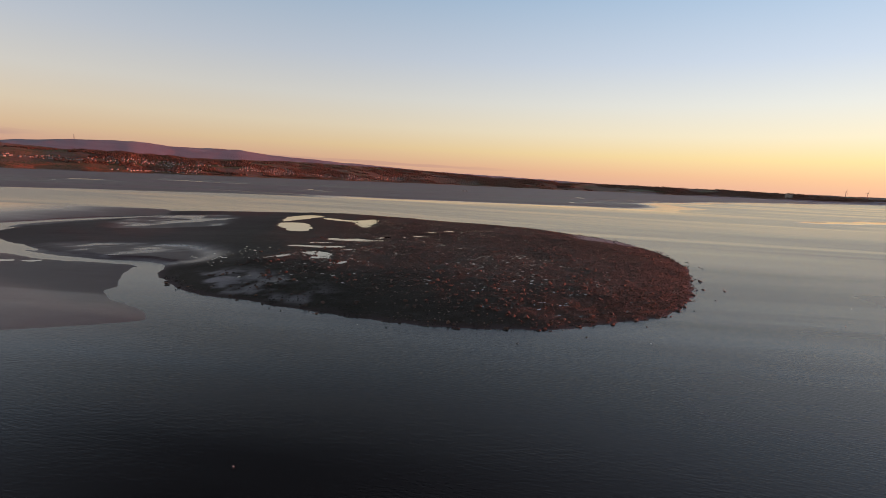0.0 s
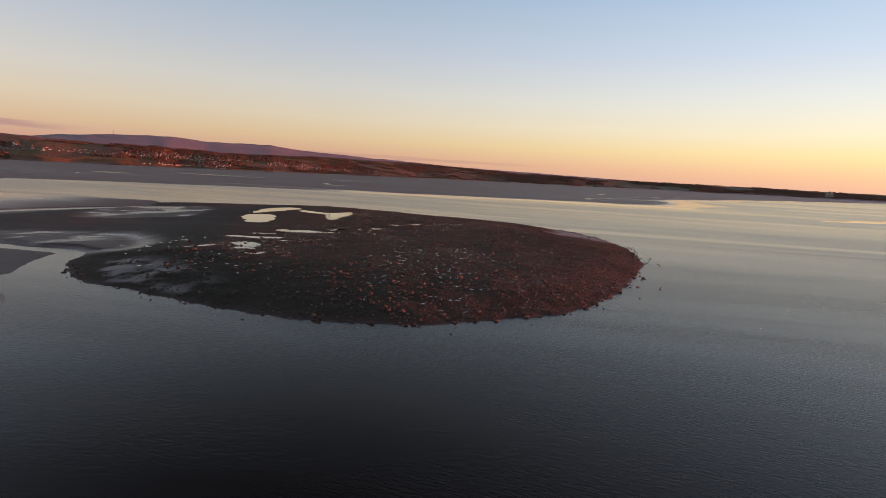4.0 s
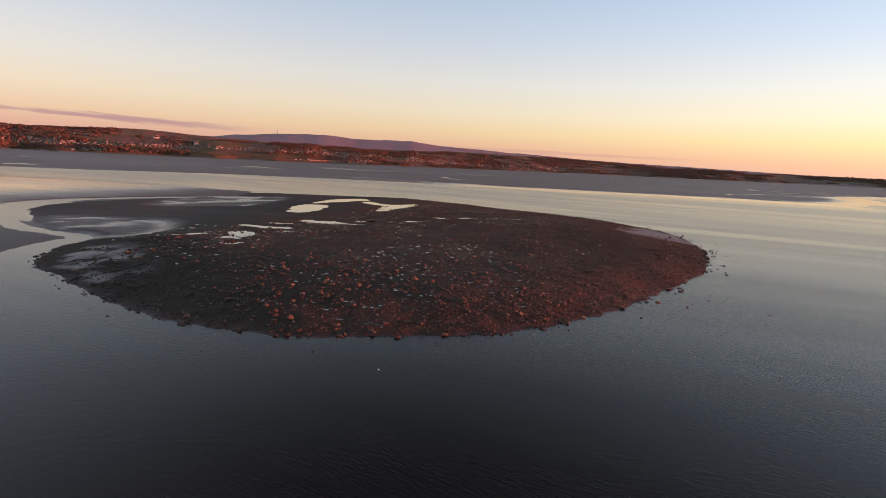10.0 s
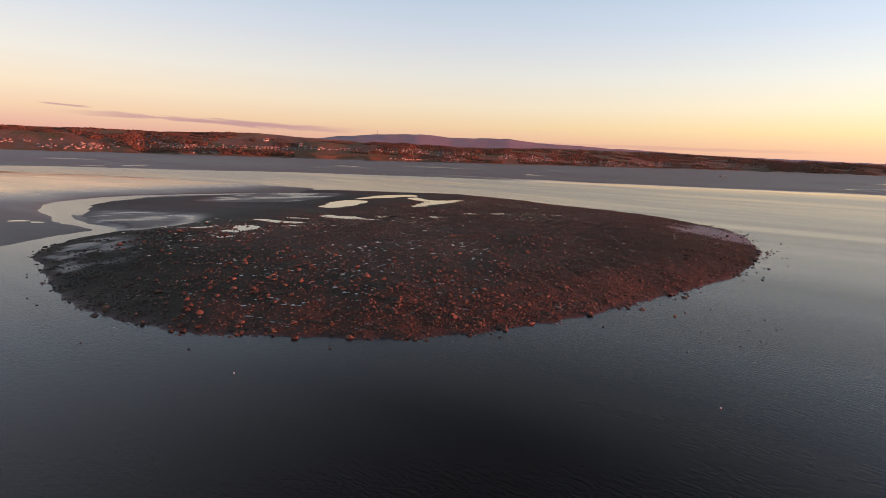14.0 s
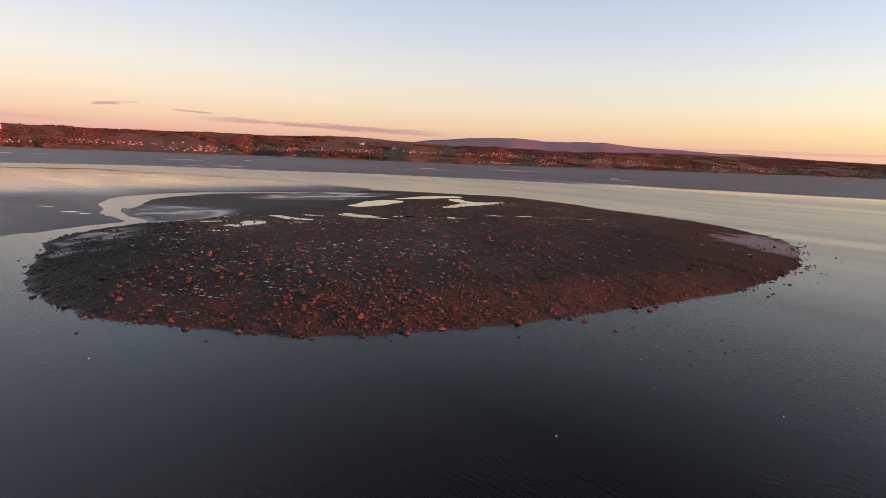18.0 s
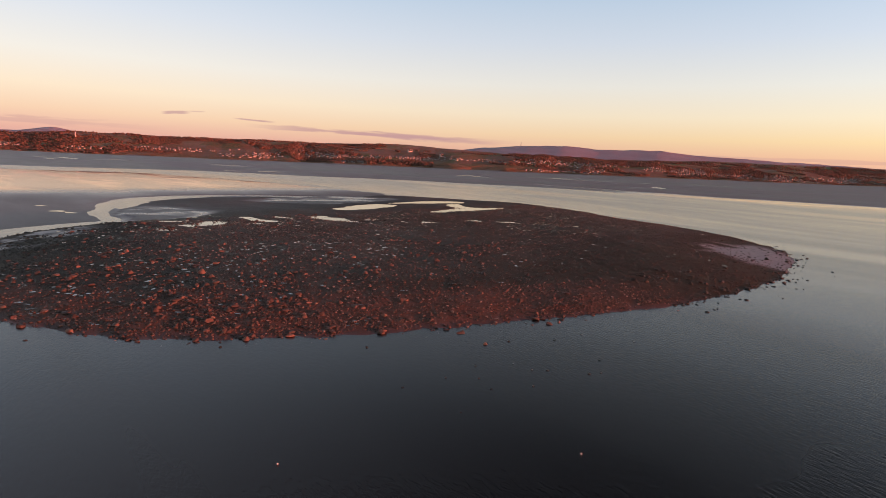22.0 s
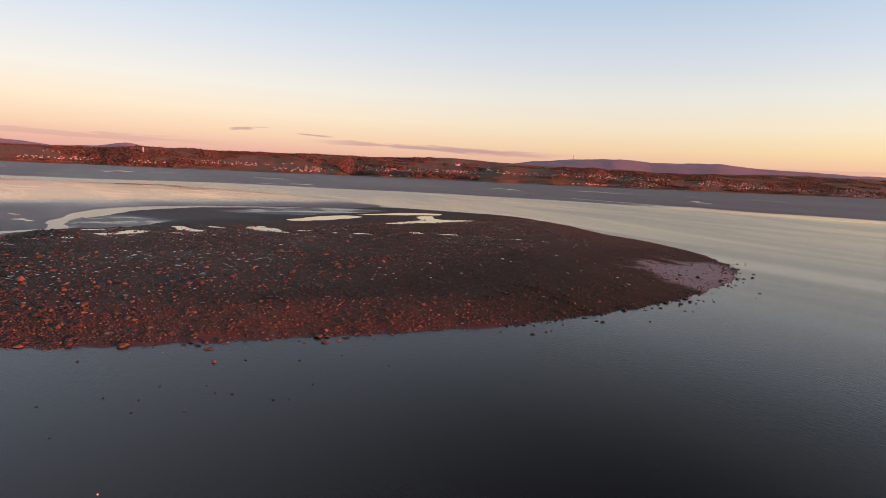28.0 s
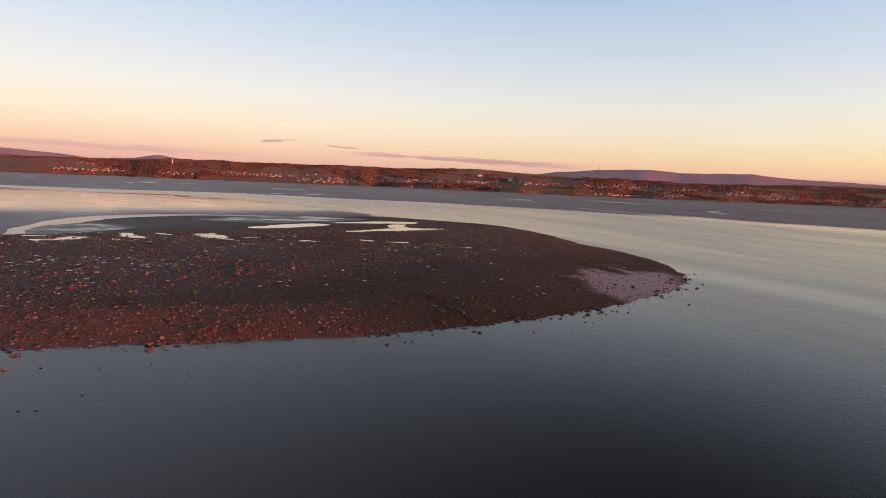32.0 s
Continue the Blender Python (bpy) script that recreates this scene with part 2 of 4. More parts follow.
def ground_material():
    n = Nodes("tidal_ground")
    big = n.noise(0.05, 5, 0.6)
    mid = n.noise(0.6, 5, 0.65)
    grit = n.noise(6.0, 4, 0.7)
    stone = n.mix(mid, (0.021, 0.0185, 0.0135), (0.051, 0.042, 0.032))
    stone = n.mix(n.ramp(grit, (0.45, 0.0), (0.70, 0.6)), stone, (0.060, 0.048, 0.038))
    bands = n.ramp(n.noise(0.013, 5, 0.6, n.coords((0.13, 0.55, 1), 6), 0.6), (0.44, 0.0), (0.56, 1.0))
    mud = n.mix(big, (0.060, 0.040, 0.041), (0.100, 0.068, 0.068))
    sand = n.mix(mid, (0.20, 0.185, 0.21), (0.31, 0.29, 0.32))
    mud = n.mix(n.attr("outer"), mud, n.mix(bands, (0.040, 0.026, 0.036), (0.140, 0.092, 0.122)))
    # wetter mud gets paler mauve: reflected low sky put into its colour
    mud = n.mix(n.attr("wet"), mud, n.mix(big, (0.105, 0.073, 0.079), (0.155, 0.110, 0.120)))
    # low sun on the foreshore slope, put into the ground colour as red
    stone = n.mix(n.attr("sun_reddened"), stone, n.mix(mid, (0.050, 0.027, 0.020), (0.130, 0.070, 0.051)))
    col = n.mix(n.attr("stony"), mud, stone)
    col = n.mix(n.attr("sand_and_sheen"), col, sand)
    col = n.mix(n.attr("weed"), col, n.mix(mid, (0.012, 0.014, 0.008), (0.028, 0.028, 0.015)))
    plots = n.node("ShaderNodeTexVoronoi", Scale=0.0075)
    n.join(n.coords((1, 1, 0.01), 25), plots.inputs["Vector"])
    pick = n.t.nodes.new("ShaderNodeSeparateColor")
    n.join(plots.outputs["Color"], pick.inputs[0])
    field = n.ramp(pick.outputs[0], (0.0, (0.085, 0.098, 0.040)), (0.35, (0.13, 0.135, 0.058)), (0.6, (0.19, 0.135, 0.080)), (1.0, (0.25, 0.155, 0.105)))
    wood = n.mix(n.noise(0.05, 5, 0.7), (0.13, 0.075, 0.057), (0.26, 0.15, 0.11))
    land = n.mix(n.ramp(n.noise(0.0045, 4, 0.55, n.coords((1, 1, 1), 40)), (0.46, 0.0), (0.50, 1.0)), field, wood)
    col = n.mix(n.attr("land"), col, land)
    # far ridge: distance haze put into the base colour as pale mauve
    col = n.mix(n.attr("hazed_moor"), col, n.mix(n.noise(0.004, 5, 0.6), (0.33, 0.26, 0.32), (0.43, 0.34, 0.40)))
    col = n.mix(n.attr("bracken"), col, n.mix(n.noise(0.07, 5, 0.7), (0.16, 0.065, 0.035), (0.46, 0.22, 0.12)))
    wet = n.math("MULTIPLY", n.attr("wet"), n.ramp(n.noise(0.030, 6, 0.62, n.coords((0.35, 1.5, 1), 14), 0.8), (0.47, 0.0), (0.62, 1.0)))
    rough = n.math("SUBTRACT", n.math("ADD", 0.64, n.math("MULTIPLY", n.math("MULTIPLY", bands, n.math("SUBTRACT", 1.0, n.attr("wet"))), 0.2)), n.math("ADD", n.math("MULTIPLY", wet, 0.10), n.math("MULTIPLY", n.attr("wet"), 0.52)))
    relief = n.math("ADD", n.math("MULTIPLY", n.math("ADD", n.attr("stony"), n.attr("land")), 0.75), 0.25)
    scrub = n.math("MULTIPLY", n.math("MULTIPLY", n.noise(0.16, 4, 0.6), n.attr("land")), 14.0)
    n.bump(n.math("ADD", n.math("ADD", n.math("MULTIPLY", grit, 0.7), mid), scrub), n.math("MULTIPLY", relief, n.math("SUBTRACT", 1.0, n.math("MULTIPLY", n.attr("wet"), 0.96))), 0.28)
    dull = n.math("MULTIPLY", n.attr("outer"), n.ramp(n.attr("wet"), (0.45, 1.0), (0.75, 0.0)))
    n.set(Base_Color=col, Roughness=rough, IOR=1.38, Specular_IOR_Level=n.math("SUBTRACT", 0.5, n.math("MULTIPLY", dull, n.math("SUBTRACT", 0.37, n.math("MULTIPLY", bands, 0.22)))))
    return n.mat


def rock_material():
    n = Nodes("weathered_boulder")
    info = n.t.nodes.new("ShaderNodeObjectInfo")
    geo = n.t.nodes.new("ShaderNodeNewGeometry")
    rnd = n.math("FRACT", n.math("ADD", info.outputs["Random"], geo.outputs["Random Per Island"]))
    base = n.ramp(rnd, (0.0, (0.030, 0.023, 0.019)), (0.55, (0.072, 0.046, 0.038)), (0.85, (0.13, 0.080, 0.06)), (1.0, (0.26, 0.145, 0.10)))
    col = n.mix(n.ramp(n.noise(3.0, 5, 0.65), (0.45, 0.0), (0.75, 0.8)), base, (0.07, 0.052, 0.04))
    n.bump(n.noise(7.0, 5, 0.7), 0.6, 0.06)
    n.set(Base_Color=col, Roughness=0.72)
    return n.mat


def plain(name, a, b, scale=3.0, rough=0.7):
    n = Nodes(name)
    n.set(Base_Color=n.mix(n.noise(scale, 4, 0.6), a, b), Roughness=rough)
    return n.mat


M_WATER = water_material()
M_GROUND = ground_material()
M_ROCK = rock_material()
_p = Nodes("pebbles")
_isle = _p.t.nodes.new("ShaderNodeNewGeometry").outputs["Random Per Island"]
M_PEBBLE = _p.set(Base_Color=_p.ramp(_isle, (0.0, (0.018, 0.014, 0.011)), (0.55, (0.040, 0.033, 0.025)), (0.85, (0.092, 0.072, 0.056)), (1.0, (0.23, 0.185, 0.155))), Roughness=0.65)
M_WEEDROCK = plain("weedy_rock", (0.010, 0.011, 0.008), (0.023, 0.022, 0.015), 2.0, 0.55)
M_WHITE = plain("white_paint", (0.72, 0.71, 0.68), (0.82, 0.81, 0.78), 2.0, 0.4)
M_WALLS = [plain("white_render", (0.42, 0.41, 0.39), (0.66, 0.64, 0.61), 0.3), plain("pale_render", (0.42, 0.37, 0.31), (0.58, 0.52, 0.45), 0.3), plain("brick", (0.22, 0.12, 0.08), (0.32, 0.19, 0.13), 0.6)]
M_ROOFS = [plain("slate", (0.06, 0.06, 0.07), (0.12, 0.12, 0.13), 0.5, 0.5), plain("brown_tile", (0.13, 0.075, 0.05), (0.20, 0.12, 0.085), 0.5)]
_p = Nodes("winter_twigs")
_isle = _p.t.nodes.new("ShaderNodeNewGeometry").outputs["Random Per Island"]
M_TREES = _p.set(Base_Color=_p.ramp(_isle, (0.0, (0.105, 0.078, 0.056)), (0.35, (0.19, 0.122, 0.094)), (0.75, (0.26, 0.165, 0.128)), (1.0, (0.32, 0.20, 0.15))), Roughness=0.9)
_p = Nodes("russet_scrub")
_isle = _p.t.nodes.new("ShaderNodeNewGeometry").outputs["Random Per Island"]
M_SCRUB = _p.set(Base_Color=_p.ramp(_isle, (0.0, (0.11, 0.12, 0.05)), (0.35, (0.17, 0.13, 0.07)), (0.65, (0.27, 0.15, 0.09)), (1.0, (0.34, 0.18, 0.11))), Roughness=0.9)
# strong pale translucency lifts the crowns' dark sides in place of distance haze
_t = M_TREES.node_tree
_tr = _t.nodes.new("ShaderNodeBsdfTranslucent")
_tr.inputs["Color"].default_value = (0.38, 0.24, 0.19, 1)
_mx = _t.nodes.new("ShaderNodeMixShader")
_mx.inputs[0].default_value = 0.52
_t.links.new(_t.nodes["Principled BSDF"].outputs[0], _mx.inputs[1])
_t.links.new(_tr.outputs[0], _mx.inputs[2])
_t.links.new(_mx.outputs[0], _t.nodes["Material Output"].inputs["Surface"])
M_STEEL = plain("grey_steel", (0.16, 0.16, 0.17), (0.24, 0.24, 0.25), 0.5, 0.5)
_p = Nodes("window_pane")
M_PANE = _p.set(Base_Color=(0.03, 0.035, 0.04), Roughness=0.06, IOR=1.5)
# glass roughened so that the sun's glint spreads wide
_p = Nodes("glint_pane")
M_GLINT = _p.set(Base_Color=(0.03, 0.035, 0.04), Roughness=0.22, IOR=1.5)
_p = Nodes("pool_water")
_p.bump(_p.noise(1.5, 2), 0.05, 0.02)
M_POOL = _p.set(Base_Color=(0.02, 0.02, 0.02), Roughness=0.03, IOR=1.45)

# ---- plan of the ground ----
# coast of the stony island with its western bar, then mudflats, as rings of corner points
ISLAND = [(-51.5, 104.5), (-44.5, 94.5), (-38.5, 89.5), (-26, 83.5), (-11, 77.6), (3, 74.2), (15, 73.2), (30, 80), (42, 89), (52, 104), (60, 120), (67, 137),
          (72, 152), (75, 176), (74, 196), (72, 210), (66, 224), (52, 241), (33, 253), (12, 261), (-15, 277), (-55, 288), (-90, 280), (-118, 262),
          (-112, 235), (-117, 210), (-124, 185), (-124, 165), (-118, 148), (-98, 134), (-80, 122), (-57, 115)]
WEST_FLAT = [(-53, 92), (-46, 82), (-35, 72), (-42, 67), (-60, 63), (-120, 50), (-500, 0), (-1500, -120), (-2200, -100), (-2200, 40), (-900, 20),
             (-480, 125), (-380, 235), (-313, 256), (-236, 268), (-160, 270), (-125, 268), (-112, 235), (-118, 200), (-125, 160), (-95, 128), (-62, 113)]
FAR_FLAT = [(-2600, 60), (-900, 90), (-560, 140), (-447, 309), (-351, 385), (-300, 440), (-200, 495), (-80, 500), (21, 497), (124, 497), (232, 508), (257, 509), (280, 560),
            (345, 700), (420, 860), (900, 1400), (3000, 3400), (3000, 4200), (-3200, 4200), (-3200, 60)]
# the creek: middle line and half width
CREEK = [(-46, 87, 4.0), (-49, 93.5, 3.0), (-51.5, 99, 2.4), (-53.5, 105, 1.9), (-56, 111.5, 1.9), (-62, 115, 1.8), (-70, 115.5, 1.8), (-80, 117.5, 2.0), (-91, 122.5, 2.8), (-106, 131, 5.5),
         (-121, 143, 7), (-131, 160, 6.5), (-134, 176, 4.5), (-131, 191, 3.2), (-124, 207, 3), (-114, 225, 3)]
INLET = [(-50, 112), (-46, 119), (-47, 128), (-54, 137), (-66, 142), (-80, 140), (-93, 134), (-80, 122), (-62, 114)]
TIP = [(56, 212), (57, 223), (60, 226), (66, 222), (71, 214), (77, 205), (78, 194), (76, 187), (69, 187), (64, 191), (58, 199)]
BACK_WET = [(-98, 171), (-110, 195), (-113, 227), (-99, 238), (-84, 240), (-74, 212), (-70, 192), (-76, 180), (-87, 172)]
# golden reflection of a calm slick, added as a low mirror-wet rise in the ground
GOLD_SLICK = [(300, 428), (345, 436), (430, 470), (480, 520), (440, 530), (370, 490), (318, 455)]


def smooth_ring(pts, steps=6, closed=True):
    """A Catmull-Rom line through the points."""
    p = np.array(pts, float)
    n = len(p)
    out = []
    for i in range(n if closed else n - 1):
        if closed:
            q = [p[(i + k) % n] for k in (-1, 0, 1, 2)]
        else:
            q = [p[max(0, min(n - 1, i + k))] for k in (-1, 0, 1, 2)]
        for s in np.arange(steps) / steps:
            out.append(0.5 * (2 * q[1] + (q[2] - q[0]) * s + (2 * q[0] - 5 * q[1] + 4 * q[2] - q[3]) * s * s + (3 * q[1] - q[0] - 3 * q[2] + q[3]) * s ** 3))
    if not closed:
        out.append(p[-1])
    return np.array(out)


def line_distance(x, y, line, closed):
    best = np.full(x.shape, 1e12)
    m = len(line)
    for i in range(m if closed else m - 1):
        (ax, ay), (bx, by) = line[i], line[(i + 1) % m]
        dx, dy = bx - ax, by - ay
        s = np.clip(((x - ax) * dx + (y - ay) * dy) / (dx * dx + dy * dy + 1e-9), 0, 1)
        best = np.minimum(best, (x - ax - s * dx) ** 2 + (y - ay - s * dy) ** 2)
    return np.sqrt(best)


def inside_distance(x, y, ring):
    """Metres inside the ring (outside: minus)."""
    inn = np.zeros(x.shape, bool)
    m = len(ring)
    for i in range(m):
        (ax, ay), (bx, by) = ring[i], ring[(i + 1) % m]
        if ay == by:
            continue
        inn ^= ((ay > y) != (by > y)) & (x < (bx - ax) * (y - ay) / (by - ay) + ax)
    d = line_distance(x, y, ring, True)
    return np.where(inn, d, -d)


def value_noise(x, y, scale, seed):
    """Smooth lattice noise, 0 to 1."""
    u, v = x / scale + seed * 17.3, y / scale - seed * 9.1
    iu, iv = np.floor(u).astype(np.int64), np.floor(v).astype(np.int64)
    fu, fv = u - iu, v - iv
    fu, fv = fu * fu * (3 - 2 * fu), fv * fv * (3 - 2 * fv)

    def h(a, b):
        k = (a * 374761393 + b * 668265263 + seed * 1442695) & 0xFFFFFFFF
        k = ((k ^ (k >> 13)) * 1274126177) & 0xFFFFFFFF
        return ((k ^ (k >> 16)) & 0xFFFF) / 65535.0
    return (h(iu, iv) * (1 - fu) + h(iu + 1, iv) * fu) * (1 - fv) + (h(iu, iv + 1) * (1 - fu) + h(iu + 1, iv + 1) * fu) * fv


def fractal(x, y, scale, seed, octaves=4):
    s, a = 0, 1.0
    for k in range(octaves):
        s = s + a * (value_noise(x, y, scale / 2 ** k, seed + k) - 0.5)
        a *= 0.55
    return s


def step(a, b, x):
    s = np.clip((x - a) / (b - a), 0, 1)
    return s * s * (3 - 2 * s)


R_ISLAND, R_WEST, R_FAR = smooth_ring(ISLAND), smooth_ring(WEST_FLAT), smooth_ring(FAR_FLAT, 3)
R_CREEK, R_INLET, R_TIP, R_BACK, R_GOLD = smooth_ring(CREEK, 4, False), smooth_ring(INLET), smooth_ring(TIP), smooth_ring(BACK_WET), smooth_ring(GOLD_SLICK)
# pools that stand on the island: level, shore and how ragged it is
POOLS = [(2.52, 1.5, smooth_ring([(-44, 172), (-48, 181), (-52, 190), (-51, 198), (-46, 199), (-42, 195), (-40, 188), (-38, 179), (-38, 172), (-41, 170)])),
         (2.52, 1.6, smooth_ring([(-53, 203), (-56, 216), (-56, 229), (-50, 239), (-44, 233), (-43, 225), (-48, 218), (-51, 210)])),
         (2.52, 1.5, smooth_ring([(-44, 224), (-41, 228), (-33, 221), (-27, 223), (-23, 231), (-20, 224), (-20, 210), (-21, 194), (-24, 194), (-27, 206), (-30, 213), (-38, 218)])),
         (2.42, 2.2, smooth_ring([(-34, 135), (-32, 138.5), (-26, 137.5), (-21, 138.5), (-19.5, 136), (-20, 132), (-23, 132.5), (-28, 134.5)])),
         (2.42, 3.4, smooth_ring([(-25, 117), (-28, 123), (-25, 127), (-22, 126), (-20, 121), (-20, 116), (-22, 116)])),
         (2.45, 2.2, smooth_ring([(-25, 148.5), (-27.5, 154), (-22, 155.5), (-16, 157), (-11, 157), (-11, 153), (-17, 151), (-22, 149)]))]


def oval(x, y, lx, ly, turn):
    c, s = math.cos(radians(turn)), math.sin(radians(turn))
    return np.array([(x + lx * math.cos(q) * c - ly * math.sin(q) * s, y + lx * math.cos(q) * s + ly * math.sin(q) * c) for q in np.arange(14) / 14 * 2 * math.pi])


# long thin pools in a line along the crest
POOLS += [(2.52, 1.6, oval(*q)) for q in ((-3, 169, 4.2, 1.3, 45), (2.5, 185.5, 3.6, 1.6, 15), (-9, 163, 3.4, 1.1, 40), (9, 191.5, 4.0, 1.0, 42), (16, 196, 3.4, 0.9, 42), (23, 200, 2.4, 0.8, 40),
                                          (-28, 143, 3.4, 1.2, 30), (-13, 160.5, 2.6, 1.0, 40), (30, 204, 2.0, 0.7, 40), (-19, 131, 2.2, 1.1, 30), (-32, 116, 3.2, 0.9, 60), (-18, 110, 2.4, 1.0, 50))]


def pool_inside(x, y, ragged, ring):
    return inside_distance(x, y, ring) + ragged * fractal(x, y, 3.2, 81, 3)


CX, CY = 70.0, 55.0                  # the middle of the flight: bearings of the far land are taken from here
SHORE = ((-180, 2600), (-100, 2400), (-75, 2100), (-50, 1950), (-37, 1800), (-20, 2050), (0, 2900), (20, 3400), (40, 3900), (100, 4300), (180, 4300))
NEAR_EL = ((-100, 0.75), (-80, 0.95), (-74, 1.30), (-71, 1.36), (-66, 1.28), (-60, 1.45), (-56, 1.50), (-50, 1.20), (-40, 1.15), (-30, 1.20), (-22, 0.95), (-12, 0.80), (0, 0.60), (12, 0.48), (22, 0.40), (40, 0.34), (60, 0.2), (100, 0.05))
MID_EL = ((-100, 0.9), (-80, 1.0), (-66, 1.2), (-55, 1.45), (-50, 1.70), (-46, 1.80), (-43, 1.70), (-38, 1.4), (-28, 1.0), (-15, 1.30), (-9, 1.22), (-3, 1.08), (5, 0.62), (14, 0.34), (26, 0.08), (100, 0.0))
FAR_EL = ((-130, 1.5), (-89, 1.55), (-84, 1.28), (-82, 1.05), (-79, 1.2), (-76.4, 1.62), (-74, 1.2), (-60, 0.8), (-42, 1.0), (-38, 1.66), (-34, 2.0), (-29, 2.22), (-26, 2.0), (-20, 2.04), (-17, 1.72), (-12, 1.46), (-6, 1.18), (0, 0.9), (30, 0.1), (100, 0.1))


def table(rows, v):
    return np.interp(v, [r[0] for r in rows], [r[1] for r in rows])


def ground(x, y):
    """Height of the ground and what it is made of."""
    warp = fractal(x, y, 9.0, 3, 3)
    d_is = inside_distance(x, y, R_ISLAND) + 1.2 * warp + 1.1 * fractal(x, y, 2.6, 17, 2)
    bar = step(-40, -75, x)
    z_is = (2.65 - 1.15 * bar) * (1 - np.exp(-np.maximum(d_is, 0) / (13.0 + 6 * bar)))
    d_tip = inside_distance(x, y, R_TIP)
    tip = step(-2.5, 2.5, d_tip + (5 + 7 * step(66, 54, x)) * fractal(x, y, 6, 14, 4) * step(14, 2, d_tip))
    z_is = z_is * (1 - 0.66 * step(-18, 8, d_tip)) + (0.20 * fractal(x, y, 12, 9) + 0.10 * fractal(x, y, 2.2, 5, 3)) * step(0, 5, d_is)
    z = np.where(d_is > 0, z_is, np.maximum(0.12 * d_is, -1.5))
    d_w = inside_distance(x, y, R_WEST) + 3.0 * warp
    z_w = np.where(d_w > 0, 0.50 * (0.2 + 0.8 * step(-210, -120, x)) * (1 - np.exp(-d_w / 14)) + 0.05 * fractal(x, y, 40, 21), np.maximum(0.06 * d_w, -1.5))
    d_f = inside_distance(x, y, R_FAR) + 30 * fractal(x, y, 160, 31, 3)
    z_f = np.where(d_f > 0, 0.5 * (1 - np.exp(-d_f / 160)) + 0.14 * fractal(x, y, 120, 41), np.maximum(0.03 * d_f, -1.5))
    z_f = z_f - 0.9 * step(0.026, 0.008, np.abs(fractal(x * 0.5, y, 150, 43, 3))) * step(25, 90, d_f) * step(1300, 1000, np.hypot(x, y))
    d_g = inside_distance(x, y, R_GOLD) + 14 * fractal(x * 0.4, y, 30, 85, 3)
    z = np.maximum(np.maximum(np.maximum(z, z_w), z_f), np.where(d_g > 0, 0.03, -1.5))
    d_in = inside_distance(x, y, R_INLET) + 1.5 * warp
    inlet = step(-4, 5, d_in)
    z = z * (1 - inlet) + inlet * (0.60 + 0.10 * fractal(x, y, 6, 51, 3))
    d_b = inside_distance(x, y, R_BACK) + 2.5 * warp
    back = step(-2, 5, d_b)
    z = z * (1 - back) + back * (0.85 + 0.08 * fractal(x, y, 8, 53, 3))
    for level, ragged, ring in POOLS:
        (x0, y0), (x1, y1) = ring.min(0) - 9, ring.max(0) + 9
        near = (x > x0) & (x < x1) & (y > y0) & (y < y1)
        if near.any():
            d_p = pool_inside(x[near], y[near], ragged, ring)
            k = step(-6, -0.4, d_p)
            z[near] = z[near] * (1 - k) + k * np.where(d_p > 0, level - 0.03 - 0.03 * np.minimum(d_p, 4), level + 0.015 - 0.03 * d_p)
    d_cr = np.full(x.shape, 1e3)
    near = (x > -165) & (x < -25) & (y > 70) & (y < 250)
    if near.any():
        best = np.full(near.sum(), 1e3)
        for (ax, ay, aw), (ex, ey, ew) in zip(R_CREEK[:-1], R_CREEK[1:]):
            dx, dy = ex - ax, ey - ay
            s = np.clip(((x[near] - ax) * dx + (y[near] - ay) * dy) / (dx * dx + dy * dy + 1e-9), 0, 1)
            best = np.minimum(best, np.hypot(x[near] - ax - s * dx, y[near] - ay - s * dy) - aw - s * (ew - aw))
        d_cr[near] = best + 1.6 * fractal(x[near], y[near], 7, 3, 4)
    z = np.where(d_cr < 3, np.minimum(z, 0.13 * d_cr), z)
    bx, by = x - CX, y - CY
    r = np.hypot(bx, by)
    az = np.degrees(np.arctan2(bx, by))
    shore = table(SHORE, az) * (1 + 0.05 * fractal(az * 30, az * 0, 90, 61, 3))
    t_near, t_mid, t_far = table(NEAR_EL, az) - 0.07, table(MID_EL, az) - 0.07, table(FAR_EL, az)
    d_n, d_m, d_r = shore + 700, np.minimum(shore + 1500, 4300), 4700.0
    crest = lambda el, d: np.maximum(d * np.tan(np.radians(el)) + 18.0, 3)
    rough = 1 + 0.16 * fractal(x, y, 420, 71, 4)
    h_n = crest(t_near, d_n) * step(0, 1, (r - shore) / (d_n - shore)) * (0.9 + 0.1 * rough)
    h_m = crest(t_mid, d_m) * step(0, 1, (r - shore - 350) / np.maximum(d_m - shore - 350, 60)) * (0.93 + 0.07 * rough)
    h_r = crest(t_far, d_r) * step(3300, 4700, r)
    land = step(-8, 8, r - shore)
    bluff = np.interp(az, (-53, -48, -41, -37, -31, -27), (0, 11, 13, 14, 8, 0)) * step(0, 70, r - shore) * step(420, 120, r - shore)
    h = 7.0 * land * fractal(x, y, 110, 79, 3) + np.maximum(np.maximum(np.maximum(h_n, h_m), h_r), bluff * (1 + 0.35 * fractal(x, y, 70, 77, 4))) + 2.5 * land
    z = np.where(r > shore - 8, np.maximum(z, h * land), z)
    hazed_moor = ((h_r >= np.maximum(h_n, h_m)) & (r > 3500)).astype(float)
    bracken = np.clip(step(3, 6, bluff) * step(240, 190, r - shore) * step(-43.5, -41.5, az) + land * (r - shore < 45) + land * step(160, 30, r - shore) * (az < -55), 0, 1)
